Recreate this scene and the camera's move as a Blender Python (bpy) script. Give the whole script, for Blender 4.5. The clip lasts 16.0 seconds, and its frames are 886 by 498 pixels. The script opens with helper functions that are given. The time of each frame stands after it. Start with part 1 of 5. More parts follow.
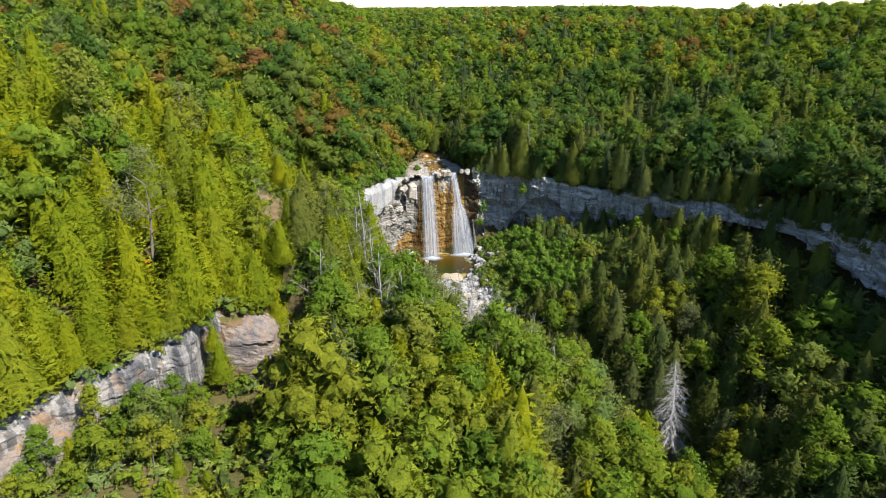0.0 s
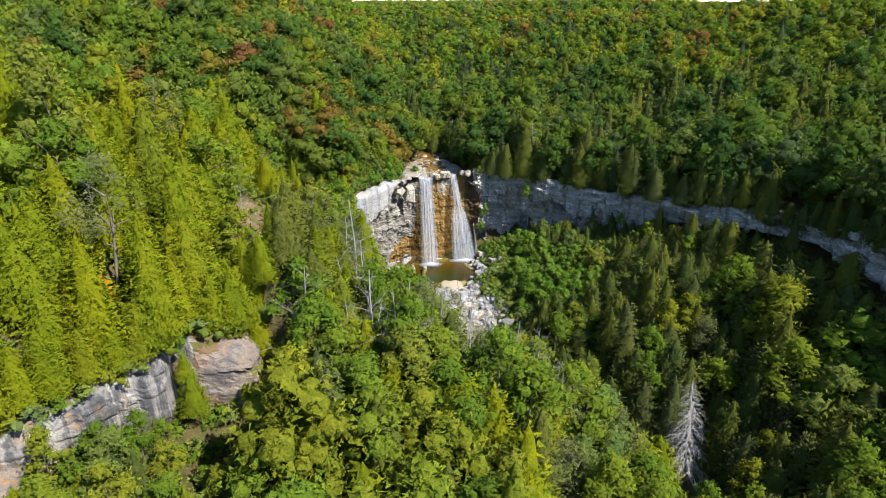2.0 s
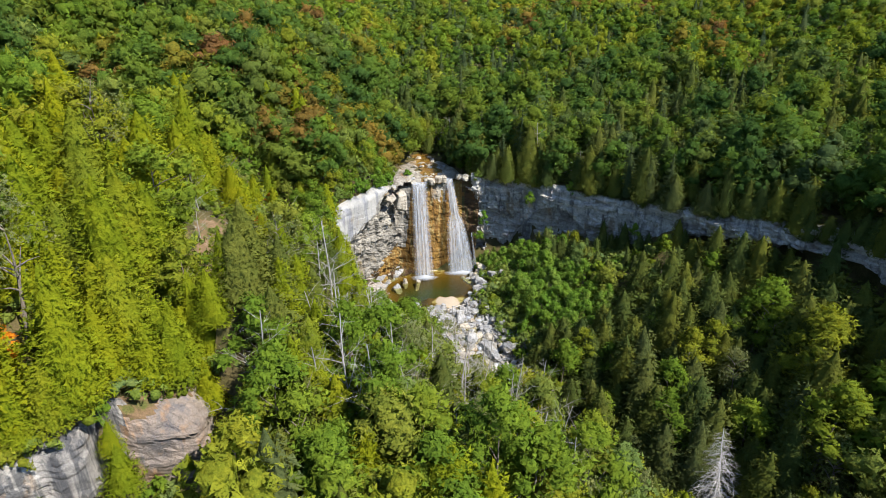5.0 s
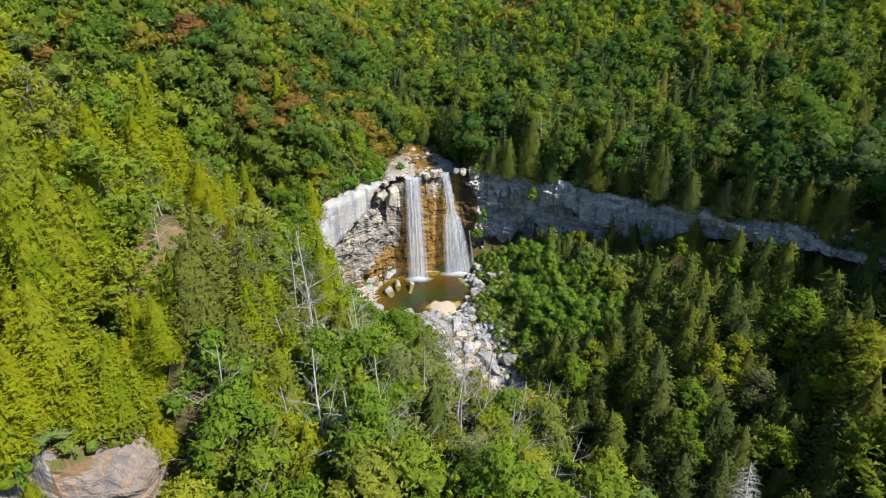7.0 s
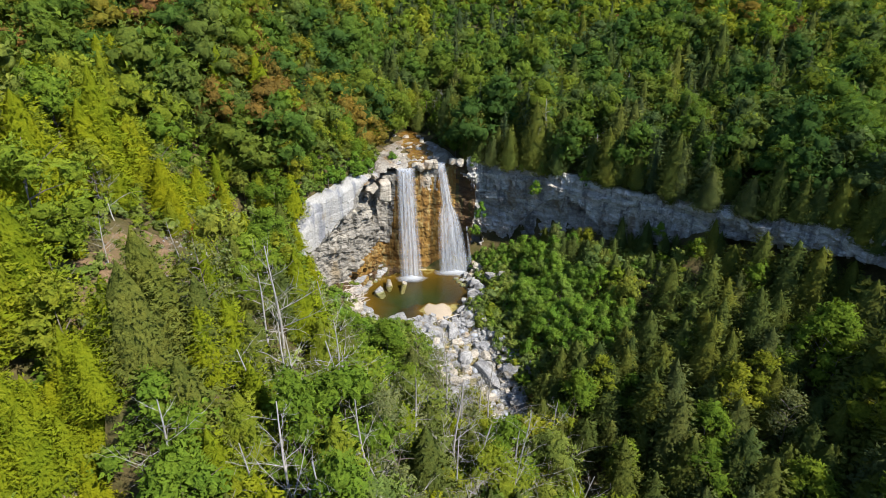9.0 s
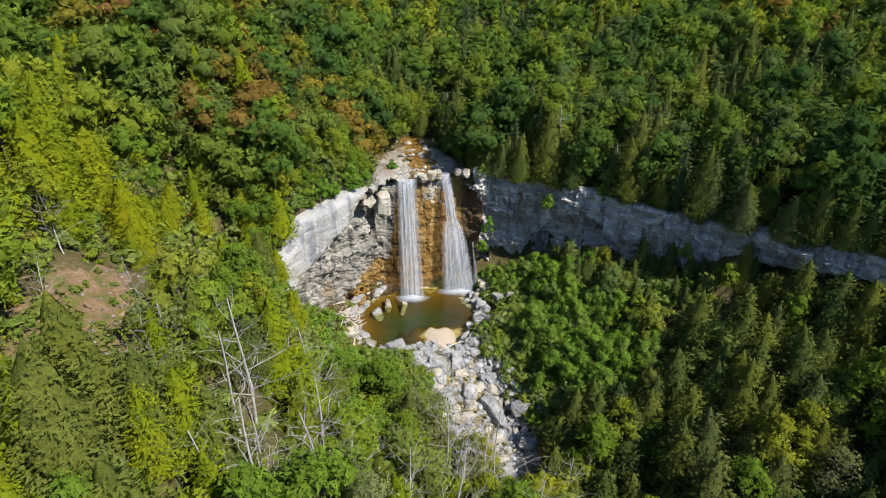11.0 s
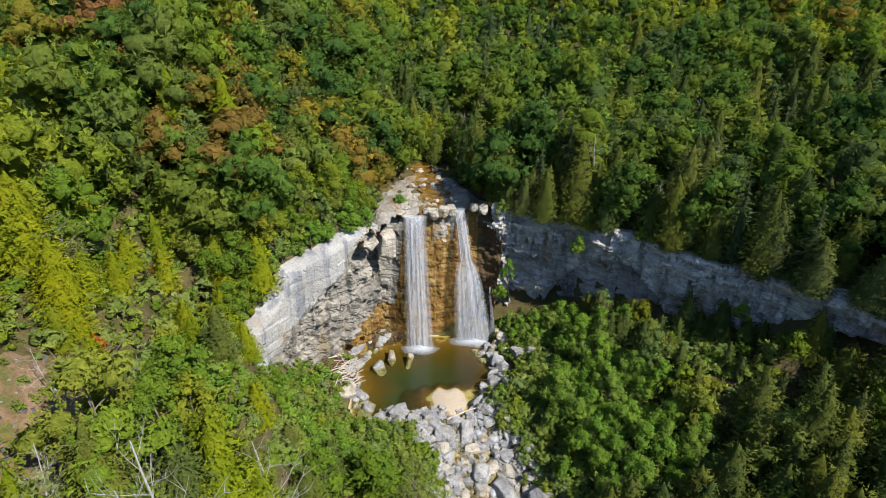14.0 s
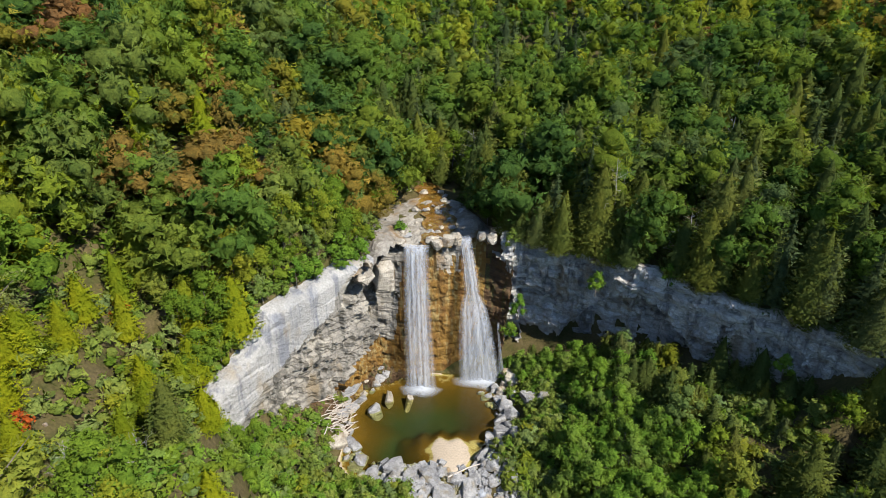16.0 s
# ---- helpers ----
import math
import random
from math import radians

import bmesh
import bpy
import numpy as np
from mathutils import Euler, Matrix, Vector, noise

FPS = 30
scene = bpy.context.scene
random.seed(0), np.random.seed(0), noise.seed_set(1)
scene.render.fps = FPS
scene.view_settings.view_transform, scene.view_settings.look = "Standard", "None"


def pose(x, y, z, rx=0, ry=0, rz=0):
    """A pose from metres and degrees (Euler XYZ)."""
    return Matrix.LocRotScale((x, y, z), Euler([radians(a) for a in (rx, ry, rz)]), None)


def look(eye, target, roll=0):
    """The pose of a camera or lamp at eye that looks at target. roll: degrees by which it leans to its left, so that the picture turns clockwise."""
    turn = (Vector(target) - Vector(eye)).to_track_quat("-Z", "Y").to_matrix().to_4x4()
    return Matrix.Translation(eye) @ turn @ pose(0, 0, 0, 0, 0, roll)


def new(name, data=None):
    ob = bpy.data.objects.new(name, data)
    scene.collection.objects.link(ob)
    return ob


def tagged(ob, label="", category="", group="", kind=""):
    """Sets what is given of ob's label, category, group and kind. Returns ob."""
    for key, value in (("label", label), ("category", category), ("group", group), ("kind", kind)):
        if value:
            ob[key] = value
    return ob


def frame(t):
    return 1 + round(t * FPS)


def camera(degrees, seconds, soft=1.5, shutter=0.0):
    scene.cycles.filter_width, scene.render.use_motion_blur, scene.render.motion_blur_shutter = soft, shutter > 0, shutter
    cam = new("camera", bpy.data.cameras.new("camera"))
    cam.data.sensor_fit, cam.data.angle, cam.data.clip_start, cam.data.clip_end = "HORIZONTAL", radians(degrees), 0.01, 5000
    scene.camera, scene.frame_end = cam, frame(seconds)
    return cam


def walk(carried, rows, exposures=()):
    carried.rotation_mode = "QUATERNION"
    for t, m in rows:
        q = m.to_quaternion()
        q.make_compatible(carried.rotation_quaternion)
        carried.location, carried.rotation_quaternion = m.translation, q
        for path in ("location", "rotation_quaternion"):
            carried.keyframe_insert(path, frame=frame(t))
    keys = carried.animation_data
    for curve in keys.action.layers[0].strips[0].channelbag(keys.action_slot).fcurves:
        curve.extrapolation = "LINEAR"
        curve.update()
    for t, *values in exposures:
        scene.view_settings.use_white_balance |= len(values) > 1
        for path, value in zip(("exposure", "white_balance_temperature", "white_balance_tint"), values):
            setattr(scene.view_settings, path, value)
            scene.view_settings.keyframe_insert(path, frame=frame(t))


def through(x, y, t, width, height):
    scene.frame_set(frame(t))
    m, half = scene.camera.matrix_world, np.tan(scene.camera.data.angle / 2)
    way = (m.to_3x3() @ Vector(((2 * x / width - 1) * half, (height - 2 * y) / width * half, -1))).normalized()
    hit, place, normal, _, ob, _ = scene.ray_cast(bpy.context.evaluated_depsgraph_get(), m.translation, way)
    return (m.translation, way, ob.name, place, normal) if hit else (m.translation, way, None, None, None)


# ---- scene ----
cam = camera(72.7, 16.0, 0.7)
PATH = [
    (0, (0.00, -0.00, 90.00), (-0.00, 92.75, 52.61), -0.46),
    (0.5, (0.17, 2.87, 89.89), (0.11, 95.54, 52.33), -0.47),
    (1, (0.34, 5.81, 89.77), (0.21, 98.39, 51.97), -0.48),
    (1.5, (0.51, 8.86, 89.65), (0.34, 101.34, 51.59), -0.47),
    (2, (0.71, 12.04, 89.51), (0.53, 104.43, 51.25), -0.47),
    (2.5, (0.95, 15.31, 89.38), (0.77, 107.61, 50.92), -0.50),
    (3, (1.25, 18.63, 89.25), (1.01, 110.85, 50.58), -0.55),
    (3.5, (1.61, 22.01, 89.10), (1.32, 114.16, 50.25), -0.56),
    (4, (2.00, 25.46, 88.95), (1.66, 117.53, 49.93), -0.56),
    (6.5, (3.30, 43.90, 87.75), (3.10, 134.92, 46.31), -0.27),
    (7, (3.30, 47.56, 87.40), (3.32, 138.25, 45.26), -0.17),
    (7.5, (3.30, 51.22, 87.04), (3.50, 141.54, 44.11), -0.08),
    (8, (3.31, 54.91, 86.69), (3.69, 144.85, 42.99), 0.03),
    (8.5, (3.35, 58.64, 86.39), (3.92, 148.22, 41.94), 0.18),
    (9, (3.42, 62.39, 86.12), (4.19, 151.58, 40.90), 0.31),
    (11.5, (4.58, 81.37, 85.91), (3.76, 169.95, 39.50), 0.52),
    (12, (4.95, 85.08, 85.84), (3.55, 173.68, 39.51), 0.49),
    (12.5, (5.32, 88.72, 85.76), (3.03, 177.36, 39.53), 0.46),
    (13, (5.70, 92.26, 85.69), (2.57, 180.94, 39.58), 0.44),
    (13.5, (6.07, 95.79, 85.65), (2.27, 184.48, 39.62), 0.43),
    (14, (6.45, 99.33, 85.65), (2.17, 188.03, 39.68), 0.43),
    (14.5, (6.83, 102.87, 85.66), (2.04, 191.58, 39.75), 0.43),
    (15, (7.22, 106.42, 85.66), (2.01, 195.13, 39.78), 0.41),
    (15.5, (7.64, 109.99, 85.63), (1.73, 198.65, 39.75), 0.39),
    (16, (8.05, 113.56, 85.59), (1.16, 202.20, 39.80), 0.38),
]
walk(cam, [(t, look(eye, target, roll)) for t, eye, target, roll in PATH], [(0, 1.26), (4, 1.26), (9, 1.14), (12, 1.06), (16, 1.05)])

# ---- light ----
world = bpy.data.worlds.new("sky")
scene.world = world
world.use_nodes = True
SUN = Vector((0.54, -0.41, 0.735)).normalized()
wn = world.node_tree.nodes
sky = wn.new("ShaderNodeTexSky")
sky.sky_type, sky.sun_disc = "NISHITA", False
sky.sun_elevation = math.asin(SUN.z)
sky.sun_rotation = math.atan2(SUN.x, SUN.y)
sky.air_density, sky.dust_density, sky.ozone_density = 1.0, 0.05, 3.0
wn["Background"].inputs["Strength"].default_value = 0.12
world.node_tree.links.new(sky.outputs[0], wn["Background"].inputs["Color"])
sun_data = bpy.data.lights.new("sun", "SUN")
sun_data.energy, sun_data.angle, sun_data.color = 4.8, radians(0.53), (1.0, 0.94, 0.84)
sun = new("sun", sun_data)
sun.matrix_world = look(SUN * 400, (0, 0, 0))

# ---- materials ----


def material(name, rough=0.8, spec=0.3):
    m = bpy.data.materials.new(name)
    m.use_nodes = True
    b = m.node_tree.nodes["Principled BSDF"]
    b.inputs["Roughness"].default_value = rough
    b.inputs["Specular IOR Level"].default_value = spec
    return m, m.node_tree, b


def node(tree, kind, **values):
    n = tree.nodes.new(kind)
    for key, value in values.items():
        n.inputs[key.replace("_", " ")].default_value = value
    return n


def noise_tex(tree, scale, detail=4.0, rough=0.6, stretch=(1, 1, 1), dist=0.0):
    c = tree.nodes.new("ShaderNodeNewGeometry")
    mp = tree.nodes.new("ShaderNodeMapping")
    mp.inputs["Scale"].default_value = stretch
    tree.links.new(c.outputs["Position"], mp.inputs["Vector"])
    n = node(tree, "ShaderNodeTexNoise", Scale=scale, Detail=detail, Roughness=rough, Distortion=dist)
    tree.links.new(mp.outputs[0], n.inputs["Vector"])
    return n.outputs["Fac"]


def ramp(tree, fac, stops):
    r = tree.nodes.new("ShaderNodeValToRGB")
    while len(r.color_ramp.elements) < len(stops):
        r.color_ramp.elements.new(0.5)
    for e, (p, c) in zip(r.color_ramp.elements, stops):
        e.position, e.color = p, (*c, 1)
    tree.links.new(fac, r.inputs[0])
    return r.outputs[0]


def mix(tree, fac, a, b, mode="MIX"):
    m = tree.nodes.new("ShaderNodeMix")
    m.data_type, m.blend_type = "RGBA", mode
    for value, sock in ((fac, m.inputs[0]), (a, m.inputs[6]), (b, m.inputs[7])):
        if isinstance(value, (int, float)):
            sock.default_value = value
        elif isinstance(value, tuple):
            sock.default_value = (*value, 1)
        else:
            tree.links.new(value, sock)
    return m.outputs[2]


def maths(tree, op, a, b=0.0):
    m = tree.nodes.new("ShaderNodeMath")
    m.operation = op
    for value, sock in ((a, m.inputs[0]), (b, m.inputs[1])):
        if isinstance(value, (int, float)):
            sock.default_value = value
        else:
            tree.links.new(value, sock)
    return m.outputs[0]


def bump(tree, bsdf, fac, strength, distance):
    b = node(tree, "ShaderNodeBump", Strength=strength, Distance=distance)
    tree.links.new(fac, b.inputs["Height"])
    tree.links.new(b.outputs[0], bsdf.inputs["Normal"])


def leaf_material(name, stops, gap=0.455, through=0.3, grain=4.2, vary=1.0):
    """Foliage: one tone a tree, a lighter or darker one a spray of leaves."""
    m = bpy.data.materials.new(name)
    m.use_nodes = True
    t = m.node_tree
    t.nodes.remove(t.nodes["Principled BSDF"])
    a = t.nodes.new("ShaderNodeAttribute")
    a.attribute_name = "tree_tone"
    o = t.nodes.new("ShaderNodeObjectInfo")
    tone = maths(t, "FRACT", maths(t, "ADD", a.outputs["Fac"], o.outputs["Random"]))
    colour = ramp(t, tone, stops)
    g = t.nodes.new("ShaderNodeNewGeometry")
    bough = t.nodes.new("ShaderNodeAttribute")
    bough.attribute_name = "bough"
    spray = ramp(t, g.outputs["Random Per Island"], [(0.0, (0.72, 0.76, 0.76)), (0.5, (0.97, 0.97, 0.97)), (1.0, (1.26, 1.22, 1.1))])
    mottle = ramp(t, noise_tex(t, 2.6, 3.0, 0.65), [(0.32, (0.62, 0.68, 0.68)), (0.5, (0.96, 0.96, 0.96)), (0.68, (1.3, 1.26, 1.12))])
    spray = mix(t, bough.outputs["Fac"], spray, mottle)
    colour = mix(t, vary, colour, spray, "MULTIPLY")
    patch = ramp(t, noise_tex(t, 0.35, 2.0), [(0.3, (0.82, 0.88, 0.9)), (0.7, (1.18, 1.1, 1.0))])
    colour = mix(t, 1.0, colour, patch, "MULTIPLY")
    d = node(t, "ShaderNodeBsdfDiffuse", Roughness=0.6)
    tr = t.nodes.new("ShaderNodeBsdfTranslucent")
    t.links.new(colour, d.inputs["Color"])
    clumps = node(t, "ShaderNodeBump", Strength=1.0, Distance=0.9)
    t.links.new(maths(t, "MULTIPLY", noise_tex(t, 1.9, 4.0, 0.7), bough.outputs["Fac"]), clumps.inputs["Height"])
    t.links.new(clumps.outputs[0], d.inputs["Normal"])
    t.links.new(mix(t, 1.0, colour, (1.25, 1.2, 0.6), "MULTIPLY"), tr.inputs["Color"])
    s = node(t, "ShaderNodeMixShader", Fac=through)
    t.links.new(d.outputs[0], s.inputs[1])
    t.links.new(tr.outputs[0], s.inputs[2])
    # gaps between the leaves of a spray
    gaps = ramp(t, noise_tex(t, grain, 2.0, 0.6), [(gap, (0, 0, 0)), (gap + 0.02, (1, 1, 1))])
    clear_ = t.nodes.new("ShaderNodeBsdfTransparent")
    cut = t.nodes.new("ShaderNodeMixShader")
    t.links.new(maths(t, "MAXIMUM", gaps, bough.outputs["Fac"]), cut.inputs[0])
    t.links.new(clear_.outputs[0], cut.inputs[1])
    t.links.new(s.outputs[0], cut.inputs[2])
    t.links.new(cut.outputs[0], t.nodes["Material Output"].inputs["Surface"])
    return m


def rock_material(name, pale, mid, dark, streak, strata=1.6, stain=None, size=1.0, crack=0.3, upright=1.6, bedding=0.55, wet=0.52):
    m, t, b = material(name, 0.85, 0.25)
    big = noise_tex(t, 0.12 * size, 5.0, 0.65, (1, 1, upright))
    colour = ramp(t, big, [(0.32, dark), (0.5, mid), (0.68, pale)])
    layers = noise_tex(t, strata * size, 3.0, 0.6, (0.12, 0.12, 1.0), 0.3)
    colour = mix(t, bedding, colour, ramp(t, layers, [(0.36, (0.45, 0.44, 0.43)), (0.5, (1, 1, 1)), (0.66, (1.15, 1.14, 1.1))]), "MULTIPLY")
    runs = noise_tex(t, 0.55 * size, 3.0, 0.6, (1, 1, 0.07))
    colour = mix(t, ramp(t, runs, [(wet, (0, 0, 0)), (wet + 0.12, (0.75, 0.75, 0.75))]), colour, streak)
    if stain:
        colour = mix(t, ramp(t, noise_tex(t, 0.2 * size, 4.0, 0.6, (1, 1, 0.4)), [(0.55, (0, 0, 0)), (0.68, (0.8, 0.8, 0.8))]), colour, stain)
    g = t.nodes.new("ShaderNodeNewGeometry")
    mp = t.nodes.new("ShaderNodeMapping")
    mp.inputs["Scale"].default_value = (0.55, 0.55, 1.15)
    wobble = mix(t, 0.12, g.outputs["Position"], node(t, "ShaderNodeTexNoise", Scale=0.8).outputs["Color"], "ADD")
    t.links.new(wobble, mp.inputs["Vector"])
    vo = node(t, "ShaderNodeTexVoronoi", Scale=0.9 * size)
    vo.feature = "DISTANCE_TO_EDGE"
    t.links.new(mp.outputs[0], vo.inputs["Vector"])
    cracks = ramp(t, vo.outputs["Distance"], [(0.0, (0.35, 0.35, 0.35)), (0.07, (1, 1, 1))])
    colour = mix(t, crack, colour, cracks, "MULTIPLY")
    grain = noise_tex(t, 3.0 * size, 6.0, 0.7)
    colour = mix(t, 0.6, colour, ramp(t, grain, [(0.3, (0.6, 0.6, 0.6)), (0.7, (1.25, 1.25, 1.25))]), "MULTIPLY")
    t.links.new(colour, b.inputs["Base Color"])
    bump(t, b, maths(t, "ADD", maths(t, "ADD", grain, maths(t, "MULTIPLY", cracks, crack)), maths(t, "MULTIPLY", layers, min(2.0, 3.6 * bedding))), 0.9, 0.4)
    return m


CEDAR = leaf_material("cedar_foliage", [(0.0, (0.115, 0.150, 0.010)), (0.35, (0.141, 0.171, 0.010)), (0.7, (0.170, 0.186, 0.009)), (1.0, (0.118, 0.150, 0.018))], 0.45, 0.22, 6.5, 0.45)
DARKCEDAR = leaf_material("dark_cedar_foliage", [(0.0, (0.052, 0.076, 0.023)), (0.4, (0.074, 0.095, 0.023)), (0.8, (0.104, 0.117, 0.021)), (1.0, (0.068, 0.087, 0.035))], 0.45, 0.22, 6.0, 0.6)
SPRUCE = leaf_material("spruce_foliage", [(0.0, (0.050, 0.074, 0.034)), (0.5, (0.062, 0.085, 0.034)), (1.0, (0.076, 0.098, 0.042))])
BROAD = leaf_material("broad_leaves", [(0.0, (0.084, 0.138, 0.017)), (0.3, (0.101, 0.160, 0.019)), (0.6, (0.133, 0.174, 0.019)), (0.85, (0.174, 0.185, 0.019)), (1.0, (0.101, 0.149, 0.043))])
MAPLE = leaf_material("deep_maple_leaves", [(0.0, (0.044, 0.087, 0.023)), (0.4, (0.070, 0.121, 0.021)), (0.75, (0.110, 0.145, 0.019)), (1.0, (0.064, 0.098, 0.038))])
TURNING = leaf_material("turning_leaves", [(0.0, (0.150, 0.150, 0.020)), (0.4, (0.150, 0.105, 0.026)), (0.7, (0.150, 0.078, 0.034)), (1.0, (0.190, 0.160, 0.018))])
ORANGE = leaf_material("orange_leaves", [(0.0, (0.504, 0.156, 0.014)), (1.0, (0.432, 0.192, 0.014))])
RED = leaf_material("red_leaves", [(0.0, (0.360, 0.066, 0.017)), (1.0, (0.288, 0.078, 0.019))])
RUST = leaf_material("rust_needles", [(0.0, (0.200, 0.095, 0.045)), (1.0, (0.180, 0.105, 0.045))])
SHRUB = leaf_material("shrub_leaves", [(0.0, (0.092, 0.181, 0.025)), (0.5, (0.123, 0.210, 0.028)), (1.0, (0.142, 0.199, 0.047))], 0.43)
ASH = leaf_material("thin_grey_green_leaves", [(0.0, (0.119, 0.145, 0.053)), (0.5, (0.135, 0.151, 0.063)), (1.0, (0.130, 0.160, 0.042))], 0.50)
HERB = leaf_material("low_herbs", [(0.0, (0.124, 0.175, 0.032)), (0.5, (0.155, 0.194, 0.043)), (1.0, (0.124, 0.175, 0.064))])

WHITE_ROCK = rock_material("pale_limestone", (0.38, 0.372, 0.355), (0.325, 0.32, 0.308), (0.22, 0.22, 0.216), (0.14, 0.15, 0.18), 0.7, (0.26, 0.22, 0.16), 1.0, 0.07, 0.3, 0.10, 0.50)
STRATA_ROCK = rock_material("bedded_limestone", (0.33, 0.31, 0.27), (0.24, 0.225, 0.20), (0.12, 0.115, 0.105), (0.055, 0.055, 0.05), 2.6, (0.18, 0.14, 0.085), 1.0, 0.08)
SHELF_ROCK = rock_material("shelf_limestone", (0.34, 0.32, 0.28), (0.26, 0.24, 0.21), (0.15, 0.13, 0.10), (0.16, 0.14, 0.11), 0.9, (0.17, 0.10, 0.035), 1.0, 0.3)
TALUS = rock_material("brown_talus", (0.15, 0.10, 0.055), (0.10, 0.058, 0.028), (0.045, 0.030, 0.018), (0.07, 0.075, 0.022), 0.8, (0.13, 0.075, 0.02), 1.5, 0.3)
GREY_ROCK = rock_material("grey_limestone", (0.56, 0.54, 0.50), (0.41, 0.395, 0.375), (0.19, 0.185, 0.18), (0.11, 0.112, 0.118), 0.8, (0.22, 0.17, 0.11), 1.0, 0.35, 0.8, 0.4)
CRAG_ROCK = rock_material("crag_limestone", (0.44, 0.42, 0.39), (0.28, 0.265, 0.25), (0.13, 0.125, 0.13), (0.045, 0.05, 0.06), 1.0, (0.28, 0.18, 0.10), 1.5, 0.25, 0.15, 0.10, 0.45)
PILLAR_ROCK = rock_material("pillar_limestone", (0.36, 0.30, 0.245), (0.25, 0.205, 0.175), (0.13, 0.12, 0.12), (0.12, 0.115, 0.125), 0.8, (0.36, 0.20, 0.09), 1.3, 0.3, 0.5, 0.25, 0.54)
OCHRE_ROCK = rock_material("ochre_wet_rock", (0.24, 0.145, 0.032), (0.17, 0.09, 0.020), (0.06, 0.040, 0.018), (0.27, 0.22, 0.10), 0.6, (0.10, 0.045, 0.012), 2.2, 0.08, 0.12, 0.2)
BOULDER = rock_material("boulder_stone", (0.42, 0.415, 0.41), (0.32, 0.32, 0.325), (0.21, 0.215, 0.23), (0.19, 0.195, 0.21), 0.9, (0.24, 0.20, 0.13), 2.0)
PALE_BOULDER = rock_material("pale_boulder_stone", (0.52, 0.48, 0.41), (0.43, 0.39, 0.33), (0.31, 0.28, 0.23), (0.26, 0.23, 0.19), 0.9, (0.26, 0.17, 0.08), 2.0)

SOIL, st, sb = material("forest_soil", 0.95, 0.1)
soil = ramp(st, noise_tex(st, 0.25, 5.0, 0.65), [(0.3, (0.035, 0.045, 0.012)), (0.5, (0.07, 0.06, 0.025)), (0.7, (0.095, 0.075, 0.04))])
soil = mix(st, 0.7, soil, ramp(st, noise_tex(st, 2.5, 5.0, 0.7), [(0.3, (0.5, 0.5, 0.5)), (0.7, (1.4, 1.35, 1.2))]), "MULTIPLY")
st.links.new(soil, sb.inputs["Base Color"])
bump(st, sb, noise_tex(st, 1.2, 6.0), 0.8, 0.4)

SCREE, ct, cb = material("bare_scree", 0.95, 0.1)
scree = ramp(ct, noise_tex(ct, 0.35, 5.0, 0.65), [(0.36, (0.07, 0.075, 0.022)), (0.5, (0.13, 0.085, 0.05)), (0.7, (0.21, 0.145, 0.095))])
scree = mix(ct, 0.8, scree, ramp(ct, noise_tex(ct, 3.5, 5.0, 0.7), [(0.3, (0.6, 0.6, 0.6)), (0.7, (1.3, 1.3, 1.2))]), "MULTIPLY")
ct.links.new(scree, cb.inputs["Base Color"])
bump(ct, cb, noise_tex(ct, 2.0, 6.0), 0.8, 0.3)

BARK, bt, bb = material("bark", 0.9, 0.2)
bt.links.new(ramp(bt, noise_tex(bt, 6.0, 4.0, 0.6, (1, 1, 0.2)), [(0.3, (0.07, 0.055, 0.04)), (0.7, (0.20, 0.17, 0.14))]), bb.inputs["Base Color"])
DEADWOOD, dt, db = material("bleached_deadwood", 0.85, 0.2)
dt.links.new(ramp(dt, noise_tex(dt, 2.0, 4.0, 0.6), [(0.3, (0.17, 0.16, 0.145)), (0.7, (0.34, 0.32, 0.30))]), db.inputs["Base Color"])
SILVER, vt, vb = material("silver_deadwood", 0.8, 0.2)
vt.links.new(ramp(vt, noise_tex(vt, 2.0, 4.0, 0.6), [(0.3, (0.26, 0.25, 0.24)), (0.7, (0.48, 0.46, 0.45))]), vb.inputs["Base Color"])
DRIFT, ft, fb = material("sun_bleached_driftwood", 0.8, 0.2)
ft.links.new(ramp(ft, noise_tex(ft, 4.0, 4.0, 0.6), [(0.3, (0.30, 0.26, 0.22)), (0.7, (0.46, 0.42, 0.38))]), fb.inputs["Base Color"])


def water_material(name, tint, gloss=0.4, rough=0.06, scale=1.2):
    m = bpy.data.materials.new(name)
    m.use_nodes = True
    t = m.node_tree
    t.nodes.remove(t.nodes["Principled BSDF"])
    tr = node(t, "ShaderNodeBsdfTransparent", Color=(*tint, 1))
    gl = node(t, "ShaderNodeBsdfGlossy", Roughness=rough)
    b = node(t, "ShaderNodeBump", Strength=0.6, Distance=0.12)
    t.links.new(noise_tex(t, scale, 3.0), b.inputs["Height"])
    t.links.new(b.outputs[0], gl.inputs["Normal"])
    f = node(t, "ShaderNodeFresnel", IOR=1.33)
    t.links.new(b.outputs[0], f.inputs["Normal"])
    s = t.nodes.new("ShaderNodeMixShader")
    t.links.new(maths(t, "MULTIPLY", f.outputs[0], gloss), s.inputs[0])
    t.links.new(tr.outputs[0], s.inputs[1])
    t.links.new(gl.outputs[0], s.inputs[2])
    t.links.new(s.outputs[0], t.nodes["Material Output"].inputs["Surface"])
    return m


